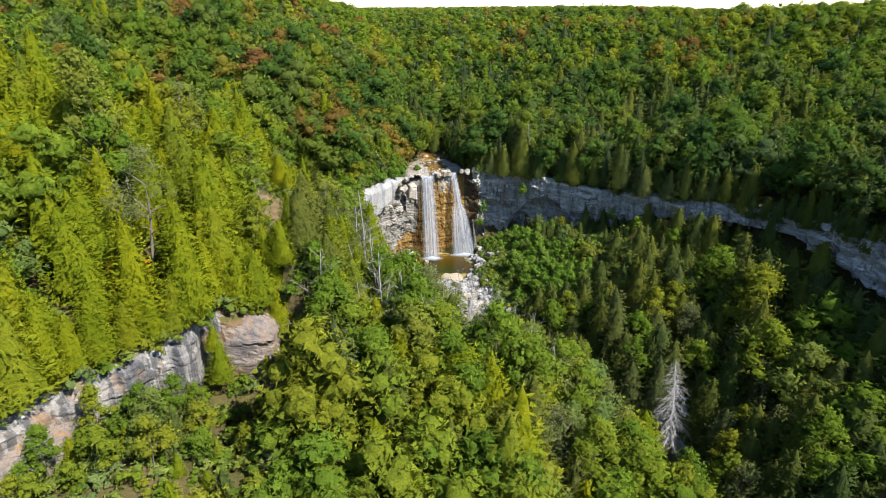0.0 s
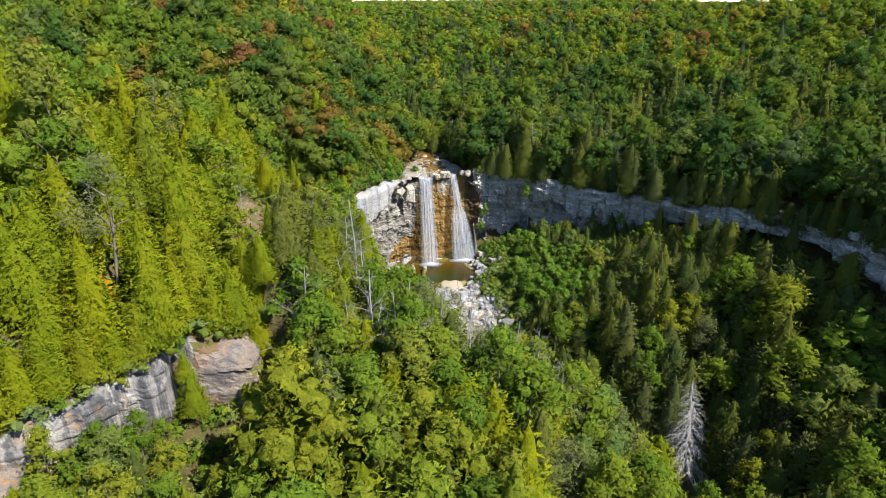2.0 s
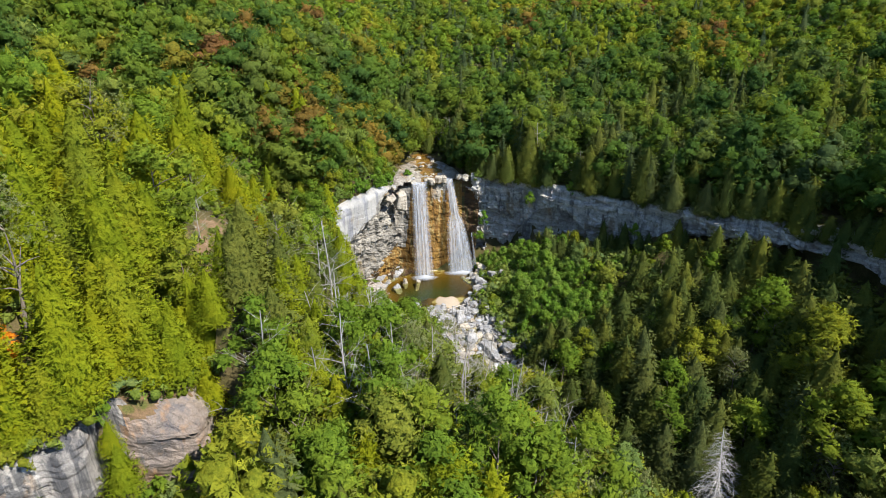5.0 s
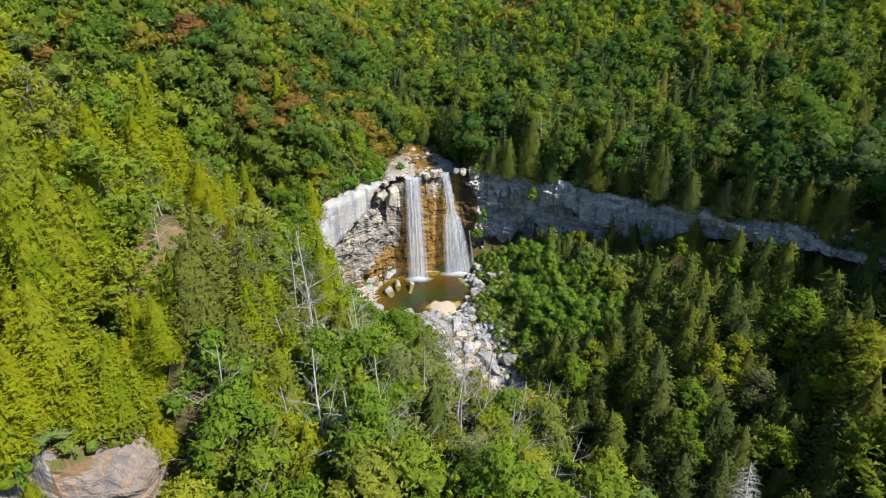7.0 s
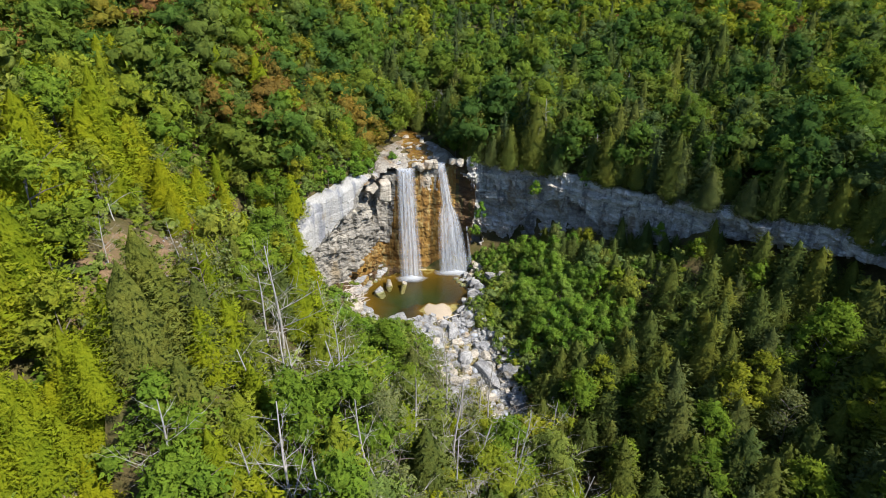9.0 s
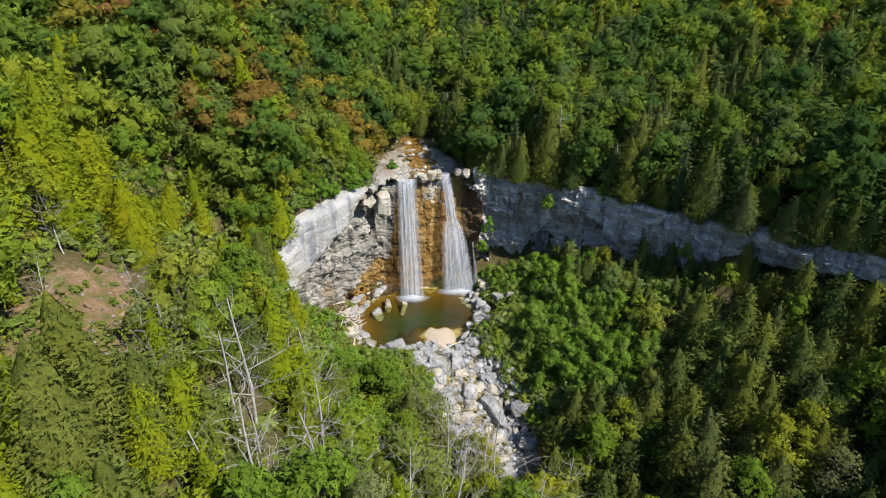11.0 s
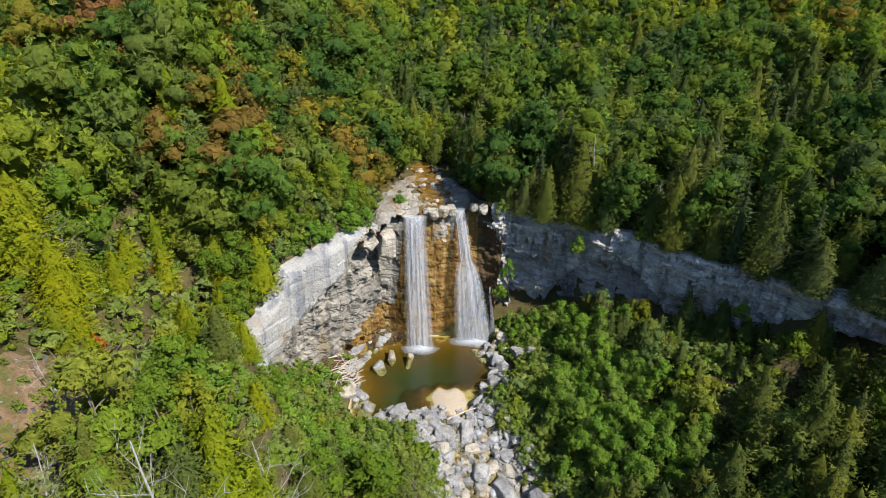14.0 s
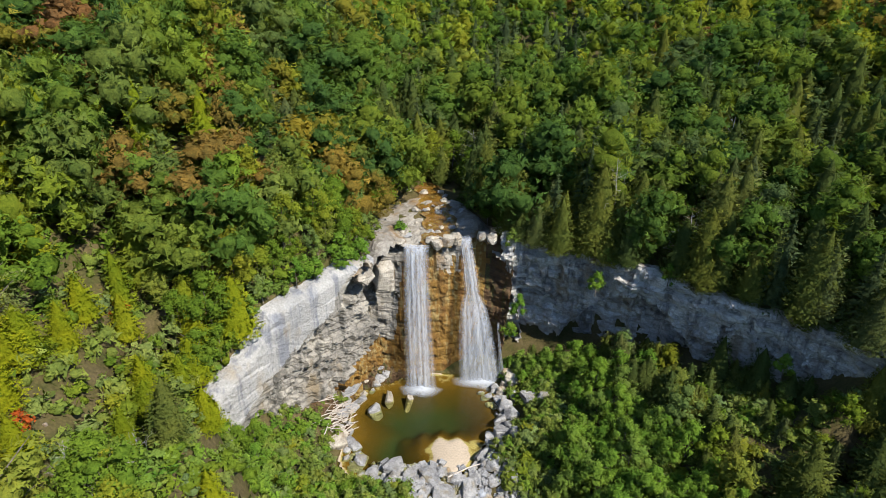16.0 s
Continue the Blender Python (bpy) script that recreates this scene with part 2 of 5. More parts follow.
def falling_water(name, low, high, across, along, thin=0.25):
    """White strands of water with clear gaps between them."""
    m = bpy.data.materials.new(name)
    m.use_nodes = True
    t = m.node_tree
    t.nodes.remove(t.nodes["Principled BSDF"])
    d = node(t, "ShaderNodeBsdfDiffuse", Color=(0.45, 0.48, 0.53, 1))
    tl = node(t, "ShaderNodeBsdfTranslucent", Color=(0.46, 0.49, 0.54, 1))
    w = node(t, "ShaderNodeMixShader", Fac=0.3)
    t.links.new(d.outputs[0], w.inputs[1])
    t.links.new(tl.outputs[0], w.inputs[2])
    tr = t.nodes.new("ShaderNodeBsdfTransparent")
    n = noise_tex(t, 1.0, 4.0, 0.65, (across, across, along))
    body = t.nodes.new("ShaderNodeAttribute")
    body.attribute_name = "body"
    r = maths(t, "MULTIPLY", ramp(t, n, [(low, (thin, thin, thin)), (high, (0.92, 0.92, 0.92))]), body.outputs["Fac"])
    s = t.nodes.new("ShaderNodeMixShader")
    t.links.new(r, s.inputs[0])
    t.links.new(tr.outputs[0], s.inputs[1])
    t.links.new(w.outputs[0], s.inputs[2])
    t.links.new(s.outputs[0], t.nodes["Material Output"].inputs["Surface"])
    return m


POOL_WATER = water_material("pool_water", (0.86, 0.86, 0.55), 0.10, 0.12)
STREAM_WATER = water_material("stream_water", (0.9, 0.85, 0.62), 0.12, 0.25, 2.5)
FALL_WATER = falling_water("falling_water", 0.34, 0.66, 1.7, 0.07)
FOAM = falling_water("foam", 0.30, 0.50, 1.2, 1.2, 0.6)

BED, pt, pb = material("pool_bed_silt", 0.95, 0.1)
pg = pt.nodes.new("ShaderNodeNewGeometry")
px = pt.nodes.new("ShaderNodeSeparateXYZ")
pt.links.new(pg.outputs["Position"], px.inputs[0])
depth = maths(pt, "ADD", maths(pt, "MULTIPLY", px.outputs["Z"], -0.28), maths(pt, "MULTIPLY", maths(pt, "SUBTRACT", noise_tex(pt, 0.5, 4.0), 0.5), 0.35))
bed = ramp(pt, depth, [(0.02, (0.33, 0.275, 0.21)), (0.09, (0.115, 0.066, 0.017)), (0.30, (0.062, 0.038, 0.009)), (0.65, (0.038, 0.031, 0.010)), (0.97, (0.022, 0.034, 0.020))])
bed = mix(pt, 0.6, bed, ramp(pt, noise_tex(pt, 3.0, 4.0), [(0.3, (0.7, 0.7, 0.7)), (0.7, (1.25, 1.25, 1.25))]), "MULTIPLY")
pt.links.new(bed, pb.inputs["Base Color"])

# ---- shapes ----


def mesh_of(name, verts, faces, mat, normals=None, tone=None, smooth=False, body=None, bough=None):
    """A mesh from arrays: verts (n, 3), faces (m, 3) or (m, 4)."""
    me = bpy.data.meshes.new(name)
    verts, faces = np.asarray(verts, np.float32), np.asarray(faces, np.int32)
    m, k = faces.shape
    me.vertices.add(len(verts))
    me.vertices.foreach_set("co", verts.ravel())
    me.loops.add(m * k)
    me.loops.foreach_set("vertex_index", faces.ravel())
    me.polygons.add(m)
    me.polygons.foreach_set("loop_start", np.arange(0, m * k, k, dtype=np.int32))
    me.update(calc_edges=True)
    if normals is not None:
        a = me.attributes.new("custom_normal", "FLOAT_VECTOR", "POINT")
        a.data.foreach_set("vector", np.asarray(normals, np.float32).ravel())
    if tone is not None:
        a = me.attributes.new("tree_tone", "FLOAT", "POINT")
        a.data.foreach_set("value", np.asarray(tone, np.float32))
    if body is not None:
        a = me.attributes.new("body", "FLOAT", "POINT")
        a.data.foreach_set("value", np.asarray(body, np.float32))
    if bough is not None:
        a = me.attributes.new("bough", "FLOAT", "POINT")
        a.data.foreach_set("value", np.asarray(bough, np.float32))
    me.polygons.foreach_set("use_smooth", np.full(m, bool(smooth or normals is not None)))
    if mat:
        me.materials.append(mat)
    return me


def part(name, me, parent, label=""):
    ob = new(name, me)
    ob.parent = parent
    return tagged(ob, label=label)


def grid_faces(nu, nv):
    i, j = np.meshgrid(np.arange(nu - 1), np.arange(nv - 1), indexing="ij")
    a = (i * nv + j).ravel()
    return np.stack([a, a + nv, a + nv + 1, a + 1], 1)


def smoothstep(x):
    x = np.clip(x, 0, 1)
    return x * x * (3 - 2 * x)


def bumps(x, y, seed=0.0):
    """Gentle rolling relief between about -1 and 1."""
    return (np.sin(x * 0.031 + 1.3 + seed) * np.cos(y * 0.027 + seed * 2) + 0.6 * np.sin(x * 0.071 - y * 0.053 + seed * 3) + 0.35 * np.cos(x * 0.13 + y * 0.17 + seed)) / 1.95


def tube(points, radii, sides=6):
    """Arrays of a tapered tube along points."""
    pts = np.asarray(points, float)
    vs = []
    for i, p in enumerate(pts):
        d = pts[min(i + 1, len(pts) - 1)] - pts[max(i - 1, 0)]
        d /= np.linalg.norm(d) + 1e-9
        a = np.cross(d, (0.31, 0.87, 0.38))
        a /= np.linalg.norm(a)
        b = np.cross(d, a)
        for k in range(sides):
            w = 2 * math.pi * k / sides
            vs.append(p + radii[i] * (a * math.cos(w) + b * math.sin(w)))
    fs = []
    for i in range(len(pts) - 1):
        for k in range(sides):
            q = (k + 1) % sides
            fs.append((i * sides + k, i * sides + q, (i + 1) * sides + q, (i + 1) * sides + k))
    return np.array(vs), np.array(fs)


def join(pieces):
    vs, fs, n = [], [], 0
    for v, f in pieces:
        vs.append(v)
        fs.append(f + n)
        n += len(v)
    return np.concatenate(vs), np.concatenate(fs)


# ---- lie of the land ----
# rim of the gorge, x, y, height: the left side from the near end up to the falls, then the right side back
RIM_LEFT = [(-96, -90, 30), (-84, 0, 31), (-71, 55, 33), (-62, 75, 33.5), (-50, 90, 34.5), (-41, 98, 36.5), (-36, 106, 34), (-30, 118, 31.5), (-26, 135, 31), (-24, 152, 30),
            (-29, 168, 28), (-32, 180, 24), (-28.6, 187, 28), (-26, 191, 33), (-16, 206, 34.5), (-10.5, 213.5, 33)]
RIM_RIGHT = [(12, 221.5, 31.2), (16, 222, 31.8), (29, 218.5, 31.2), (41, 213, 30.3), (57, 201.5, 30), (73, 187, 32), (88, 175, 33.5), (98, 163, 34.5), (104, 148, 36), (109, 130, 37), (113, 100, 38), (116, 40, 38), (120, -90, 38)]
UPSTREAM = [(0, 222, 30), (-2, 232, 31), (-6, 246, 32.5), (-12, 280, 36), (-30, 400, 46), (-70, 800, 66), (-120, 1600, 74), (-200, 5000, 80)]
CREEK = [(0, 205, -0.6), (4, 191, -0.2), (6, 187, -1.4), (9.5, 181, -3.4), (13, 173, -5.6), (18, 160, -9.5), (35, 141, -15), (57, 119, -20), (63, 90, -24), (62, 40, -30), (60, -90, -40)]
POOL = (-2.5, 204.0, 14.8, 14.2)
LIP_LEFT = [(-10.5, 213.5, 33), (-9.6, 219, 31), (-6, 221, 30.2), (0, 222.5, 30.4), (6, 226, 29.6), (9, 226, 29.6), (10.5, 223, 31), (12, 221.5, 31.2)]


def along(line, x, y):
    """Distance to a polyline and the height of its nearest place."""
    best, height = np.full(x.shape, 1e9), np.zeros(x.shape)
    for (ax, ay, az), (bx, by, bz) in zip(line[:-1], line[1:]):
        dx, dy = bx - ax, by - ay
        u = np.clip(((x - ax) * dx + (y - ay) * dy) / (dx * dx + dy * dy), 0, 1)
        d = np.hypot(x - ax - u * dx, y - ay - u * dy)
        near = d < best
        best, height = np.where(near, d, best), np.where(near, az + u * (bz - az), height)
    return best, height


def inside(poly, x, y):
    c = np.zeros(x.shape, bool)
    for (ax, ay), (bx, by) in zip(poly, poly[1:] + poly[:1]):
        with np.errstate(divide="ignore", invalid="ignore"):
            c ^= ((ay > y) != (by > y)) & (x < (bx - ax) * (y - ay) / (by - ay) + ax)
    return c


GORGE = [(a, b) for a, b, _ in RIM_LEFT + LIP_LEFT[1:-1] + RIM_RIGHT]


def pool_shape(a):
    """How far the shore lies from the middle, round the pool: a bay under the right fall."""
    return 1 + 0.06 * np.sin(3 * a + 0.6) + 0.05 * np.sin(5 * a) + 0.20 * np.exp(-(((a - 0.95) / 0.40) ** 2)) - 0.05 * np.exp(-(((a + 0.5) / 0.4) ** 2)) + 0.26 * np.exp(-(((a + 2.35) / 0.42) ** 2)) + 0.06 * np.exp(-(((np.abs(a) - 3.14) / 0.5) ** 2))


def pool_distance(x, y):
    cx, cy, rx, ry = POOL
    a = np.arctan2((y - cy) / ry, (x - cx) / rx)
    return (np.hypot((x - cx) / rx, (y - cy) / ry) - pool_shape(a)) * 13.5


def floor_height(x, y):
    dc, cz = along(CREEK, x, y)
    left = inside([(-300, 400)] + [(a, b) for a, b, _ in [(0, 400, 0)] + CREEK] + [(-300, -90)], x, y)
    d = np.maximum(0, np.minimum(dc - 4.5, pool_distance(x, y) + 0.5))
    up_left = 0.70 * np.minimum(d, 50) + 0.03 * np.maximum(d - 50, 0)
    up_right = (0.42 + 0.22 * smoothstep((186 - y) / 15)) * np.minimum(d, 25) + (0.45 + 0.25 * smoothstep((x - 56) / 14)) * np.maximum(d - 25, 0)
    z = cz + np.where(left, up_left, up_right) + 0.9 * bumps(x * 2.3, y * 2.3, 4) * smoothstep(d / 6)
    z = z - 8 * np.exp(-(((x + 36) / 8) ** 2) - ((y - 92) / 10) ** 2)
    basin = np.clip(-pool_distance(x, y) / 10.5, 0, 1)
    bar = np.exp(-(((x - 2.5) / 4.2) ** 2 + ((y - 196.5) / 5.0) ** 2))
    zp = -0.35 - 3.2 * smoothstep(basin) * (1 - 0.6 * bar) + 0.9 * bar * (1 - 0.5 * smoothstep(basin * 0.6))
    fan = 0.24 - 0.55 * ((x - 2.6 - 0.25 * np.sin(y * 1.3)) / (2.2 + 0.2 * np.clip(y - 190, 0, 11))) ** 2 - 0.22 * np.maximum(y - 198.4 - 0.5 * np.sin(x * 1.7), 0) ** 1.5
    zp = 0.35 * np.logaddexp(zp / 0.35, np.maximum(fan, -20) / 0.35)
    return np.where(pool_distance(x, y) < 0, zp, z)


def parts_of_land(x, y):
    """Heights of the upper land and of the gorge floor, and whether the place lies in the gorge."""
    dl, zl = along(RIM_LEFT + LIP_LEFT[1:4] + UPSTREAM, x, y)
    d1, z1 = along(UPSTREAM, x, y)
    d2, z2 = along(LIP_LEFT[4:-1] + RIM_RIGHT, x, y)
    share = d2 ** 3 / (d1 ** 3 + d2 ** 3 + 1e-9)
    dr, zr = np.minimum(d1, d2), z1 * share + z2 * (1 - share)
    left = inside([(-9000, -3000)] + GORGE[:len(RIM_LEFT)] + [(0, 222)] + [(a, b) for a, b, _ in UPSTREAM] + [(-9000, 5000)], x, y)
    near_brook = smoothstep((y - 206) / 8) * smoothstep((252 - y) / 14)
    dl_ = np.maximum(dl - 10 * near_brook * (along(UPSTREAM, x, y)[0] < 30), 0)
    knoll = 9 * np.exp(-(((x + 57) / 17) ** 2) - ((y - 182) / 20) ** 2)
    hill = knoll + zl + 52 * (1 - np.exp(-dl_ / 62)) + 3 * bumps(x, y) * smoothstep(dl / 80)
    far = np.hypot(x, y)
    plateau = zr + 46 * (1 - np.exp(-np.maximum(dr - 6, 0) / 330)) + 4.0 * bumps(x * 0.6, y * 0.6, 2) * smoothstep(dr / 150)
    plateau = plateau + 12 * np.exp(-(((x - 250) / 90) ** 2) - ((y - 390) / 90) ** 2)
    cap = 65 + 3.5 * bumps(x * 0.12, y * 0.12, 5) - 13 * np.exp(-((np.arctan2(x, y) - 0.43) / 0.10) ** 2)
    outer = np.where(left, hill, plateau)
    outer = outer + (cap - outer) * smoothstep((far - 330) / 600)
    inner = floor_height(x, y)
    d_rim = np.minimum(along(RIM_LEFT, x, y)[0], along(RIM_RIGHT, x, y)[0])
    gentle = smoothstep((y - 106) / 8) * smoothstep((176 - y) / 10) * (x < 0)
    fade = smoothstep(1 - (d_rim - 0.3) / (0.6 + 13 * gentle)) * gentle
    within = inside(GORGE, x, y)
    inner = inner + (np.maximum(outer, inner) - inner) * fade
    rim = np.minimum(d_rim, along(LIP_LEFT, x, y)[0])
    return outer, inner, within, rim, gentle, left, np.where(left, dl, dr)


def surface(x, y):
    """Height on which things stand: the top of the cliffs counts as ground."""
    outer, inner, within, *_ = parts_of_land(np.asarray(x, float), np.asarray(y, float))
    return np.where(within, inner, outer)


def land(x, y):
    outer, inner, within, rim, gentle, *_ = parts_of_land(np.asarray(x, float), np.asarray(y, float))
    under = smoothstep((9.0 - rim) / 1.0) * (1 - gentle) * (y > 30)
    inner = inner - 1.5 * smoothstep((1.0 - pool_distance(x, y)) / 2.0)
    return np.where(within, inner, outer + (np.minimum(outer, inner) - outer) * np.where(gentle > 0.5, 0, under))


def grade(lo, hi, step, end_lo, end_hi, growth=1.22):
    core = list(np.arange(lo, hi + 0.01, step))
    s, a = step, hi
    while a < end_hi:
        s *= growth
        a += s
        core.append(a)
    s, a = step, lo
    while a > end_lo:
        s *= growth
        a -= s
        core.insert(0, a)
    return np.array(core)


gx, gy = grade(-130, 150, 2.0, -4800, 4800), grade(-20, 270, 2.0, -1500, 4800)
GX, GY = np.meshgrid(gx, gy, indexing="ij")
GZ = land(GX, GY)
ground = tagged(new("ground", mesh_of("ground", np.stack([GX, GY, GZ], -1).reshape(-1, 3), grid_faces(len(gx), len(gy)), SOIL, smooth=True)),
                "dark leaf-littered forest soil over hill, plateau and gorge", "ground", kind="structure")


def height_at(x, y):
    """Height of the sheet of ground itself."""
    i = np.clip(np.searchsorted(gx, x) - 1, 0, len(gx) - 2)
    j = np.clip(np.searchsorted(gy, y) - 1, 0, len(gy) - 2)
    u, v = (x - gx[i]) / (gx[i + 1] - gx[i]), (y - gy[j]) / (gy[j + 1] - gy[j])
    corners = GZ[i, j], GZ[i + 1, j], GZ[i, j + 1], GZ[i + 1, j + 1]
    z = corners[0] * (1 - u) * (1 - v) + corners[1] * u * (1 - v) + corners[2] * (1 - u) * v + corners[3] * u * v
    return z, np.max(corners, 0) - np.min(corners, 0)


# ---- cliffs ----


def cliff(name, label, line, base, depth_at, mat, seed, step=0.7, rise=0.55, back=10.5, flip=1, rough=1.0, lean=0.0, calm=None):
    """A rock wall along line (x, y, top): beds of rock that stand out or back, broken into blocks."""
    pts = np.array(line, float)
    seg = np.hypot(*np.diff(pts[:, :2], axis=0).T)
    run = np.r_[0, np.cumsum(seg)]
    s = np.arange(0, run[-1] + step / 2, step)
    cx, cy, top = (np.interp(s, run, pts[:, k]) for k in range(3))
    kern = np.ones(7) / 7
    cx, cy = (np.convolve(np.pad(c, 3, mode="edge"), kern, "valid") for c in (cx, cy))
    tx, ty = np.gradient(cx), np.gradient(cy)
    ln = np.hypot(tx, ty)
    nx, ny = flip * ty / ln, -flip * tx / ln
    rows = int((np.max(top) - base) / rise) + 1
    V = []
    for i in range(len(s)):
        t = top[i] + 1.2 * noise.noise((s[i] * 0.15, seed, 0.0)) + 0.5 * noise.noise((s[i] * 0.6, seed, 3.0))
        col = []
        for j in range(rows):
            z = base + (t - base) * j / (rows - 1)
            zz = z + 1.6 * noise.noise((s[i] * 0.05, z * 0.05, seed + 9)) + 0.04 * s[i]
            bed = math.floor(zz / 1.7)
            inbed = zz / 1.7 - bed
            block = math.floor(s[i] / (2.2 + 1.8 * noise.cell((bed, seed, 1))) + 3.7 * bed)
            d = 0.75 * (noise.cell((bed, seed, 0.5)) - 0.5) + 0.9 * (noise.cell((bed + 0.5, block + 0.5, seed)) - 0.5)
            d += 1.5 * noise.noise((s[i] * 0.11, z * 0.10, seed)) + 0.7 * noise.noise((s[i] * 0.45, z * 0.5, seed + 4)) + 0.3 * noise.noise((s[i] * 1.3, z * 1.6, seed + 6))
            thin = math.floor(zz / 0.62 + 0.3 * noise.noise((s[i] * 0.2, 0.0, seed)))
            d += 0.34 * (noise.cell((thin + 0.5, math.floor(s[i] / (1.1 + noise.cell((thin, seed, 2)))) + 0.5, seed + 7)) - 0.5)
            d -= 0.3 * (inbed < 0.2)
            round_top = -1.4 * max(0.0, 1 - (t - z) / 1.8) ** 2
            if calm and z > calm(cx[i]):
                d *= 0.13
            d = d * rough + round_top + depth_at(cx[i], cy[i], z) - lean * (z - base)
            col.append((cx[i] + nx[i] * d, cy[i] + ny[i] * d, z))
        e = col[-1]
        for b in (0.15, 0.45, 0.75, 1.0):
            w = back * b
            qx_, qy_ = e[0] - nx[i] * w, e[1] - ny[i] * w
            zt = float(surface(np.array([qx_]), np.array([qy_]))[0])
            zt = zt if back > 5 and zt > t - 3 else t
            col.append((qx_, qy_, zt + (t - zt) * max(0.0, 1 - b * 1.6) + 0.2 * noise.noise((s[i] * 0.5, b * 4, seed)) - 0.25 * b))
        V += col
    nv = rows + 4
    F = grid_faces(len(s), nv)
    if flip > 0:
        F = F[:, ::-1]
    me = mesh_of(name, np.array(V), F, mat)
    me.materials.append(SOIL)
    me.polygons.foreach_set("material_index", np.tile((np.arange(nv - 1) >= rows) * (back > 5), len(s) - 1).astype(np.int32))
    return tagged(new(name, me), label, "cliff", kind="structure")


def slab_edge(x):
    """Height of the slab's lower edge, stepping up towards the falls."""
    return 16.0 + 0.97 * max(0.0, x + 31) + 0.6 * math.sin(x * 1.1) + (0.8 if math.sin(x * 0.7) > 0.2 else -0.6)


def left_wall_depth(x, y, z):
    """The white slab hangs over the thin beds under it."""
    under = slab_edge(x)
    if z > under:
        return 1.5
    return -2.0 - min(1.8, 0.25 * (under - z)) + 0.5 * noise.noise((x * 0.3, y * 0.3, z * 0.4))


def right_wall_depth(x, y, z):
    arch = 23.5 - 0.09 * (x - 37) ** 2
    d = -3.0 * float(smoothstep(np.array((arch - z) / 1.0)))
    d -= 0.17 * max(0.0, 31 - z)
    d += 1.6 * noise.noise((x * 0.16, 0.0, 3.3)) + 1.0 * abs(noise.noise((x * 0.4, z * 0.08, 1.1)))
    cut = np.interp(x, [56, 66, 74, 90, 99, 112], [8, 21, 25, 28, 28, 20])
    if x > 58 and z < cut:
        d -= 6.5 * float(smoothstep(np.array((cut - z) / 1.2)))
    if x < 26:
        d -= 1.5 * float(smoothstep(np.array((19 - z) / 2.0)))
    return d


def crag_depth(x, y, z):
    """A pillar stands out at the end of the crag, past a deep gully; the low near end bulges."""
    nose = 4.2 * math.exp(-(((x + 37.0) / 2.3) ** 2)) * float(smoothstep(np.array((37 - z) / 7.0)))
    gully = 4.5 * math.exp(-(((x + 42.6) / 1.5) ** 2))
    foot = 4.0 * float(smoothstep(np.array((-58.5 - x) / 2.0))) * float(smoothstep(np.array((29.5 - z) / 1.5)))
    return nose - gully + foot - 0.8 * float(smoothstep(np.array((26 - z) / 3.0)))


cliff("cliff_left", "sunlit pale limestone cliff with an overhanging white slab", [(a, b, c) for a, b, c in RIM_LEFT[11:]] + [(-9.3, 216, 32)], 0, left_wall_depth, STRATA_ROCK, 1.3, 0.5, 0.42, 10.5, 1, 0.85, 0.0, slab_edge)
slabs = bpy.data.objects["cliff_left"].data
slabs.materials.append(WHITE_ROCK)
for p in slabs.polygons:
    if p.center.z > slab_edge(p.center.x) + 0.1 and p.center.x < -11:
        p.material_index = 2 if p.material_index == 0 else 1
slabs.materials.append(OCHRE_ROCK)
for p in slabs.polygons:
    if p.material_index == 0 and p.center.z < 6.0 + 0.9 * (p.center.x + 19) + 1.5 * noise.noise(p.center * 0.4) and p.center.x > -21:
        p.material_index = 3
cliff("cliff_right", "shaded grey limestone cliff with ledges and a low cave", [(10.6, 224, 33)] + RIM_RIGHT[:11], 2, right_wall_depth, GREY_ROCK, 5.1, 0.5, 0.45, 10.5, 1, 0.82)
cliff("cliff_crag", "weathered limestone crag streaked black and ochre", RIM_LEFT[1:8], 8, crag_depth, CRAG_ROCK, 8.7, 0.6, 0.5, 10.5, 1, 0.30)
tops = bpy.data.objects["cliff_crag"].data
tops.materials.append(SCREE)
tops.materials.append(PILLAR_ROCK)
for p in tops.polygons:
    c = p.center
    if p.material_index == 0 and c.x > -42.0:
        p.material_index = 2 if c.z > 34.0 + 1.2 * noise.noise(c * 0.4) else 3
    elif p.material_index == 0 and c.x < -57.5 and c.z < 29.8:
        p.material_index = 3
cliff("cliff_falls", "wet ochre rock face behind the waterfall", [(-24, 213.0, 25.0), (-17, 217.0, 27.0), (-12, 217.6, 29.5), (-9.6, 217.2, 30.5), (-6, 217.4, 30.4), (0, 219.8, 31.0), (4, 222.4, 30.2), (9, 222.8, 30.2), (12.6, 220.0, 32.5)], -3,
      lambda x, y, z: 0.6 * math.exp(-(((x - 0.6) / 2.2) ** 2)) , OCHRE_ROCK, 12.4, 0.5, 0.5, 3.0, 1, 0.38, 0.09)
face = bpy.data.objects["cliff_falls"].data
face.materials.append(STRATA_ROCK)
for p in face.polygons:
    if p.center.x < -9.2 - 0.12 * (20 - p.center.z) and p.center.z > 9:
        p.material_index = 2
face.materials.append(TALUS)
face.materials.append(SHELF_ROCK)
for p in face.polygons:
    c = p.center
    if p.material_index == 0 and c.x > 8.6 + 1.2 * noise.noise(c * 0.3):
        p.material_index = 3
    elif p.material_index == 0 and -1.8 < c.x < 3.0 and c.z > 24.5 + 4.0 * noise.noise(Vector((c.x * 0.9, 0.0, c.z * 0.15))):
        p.material_index = 4

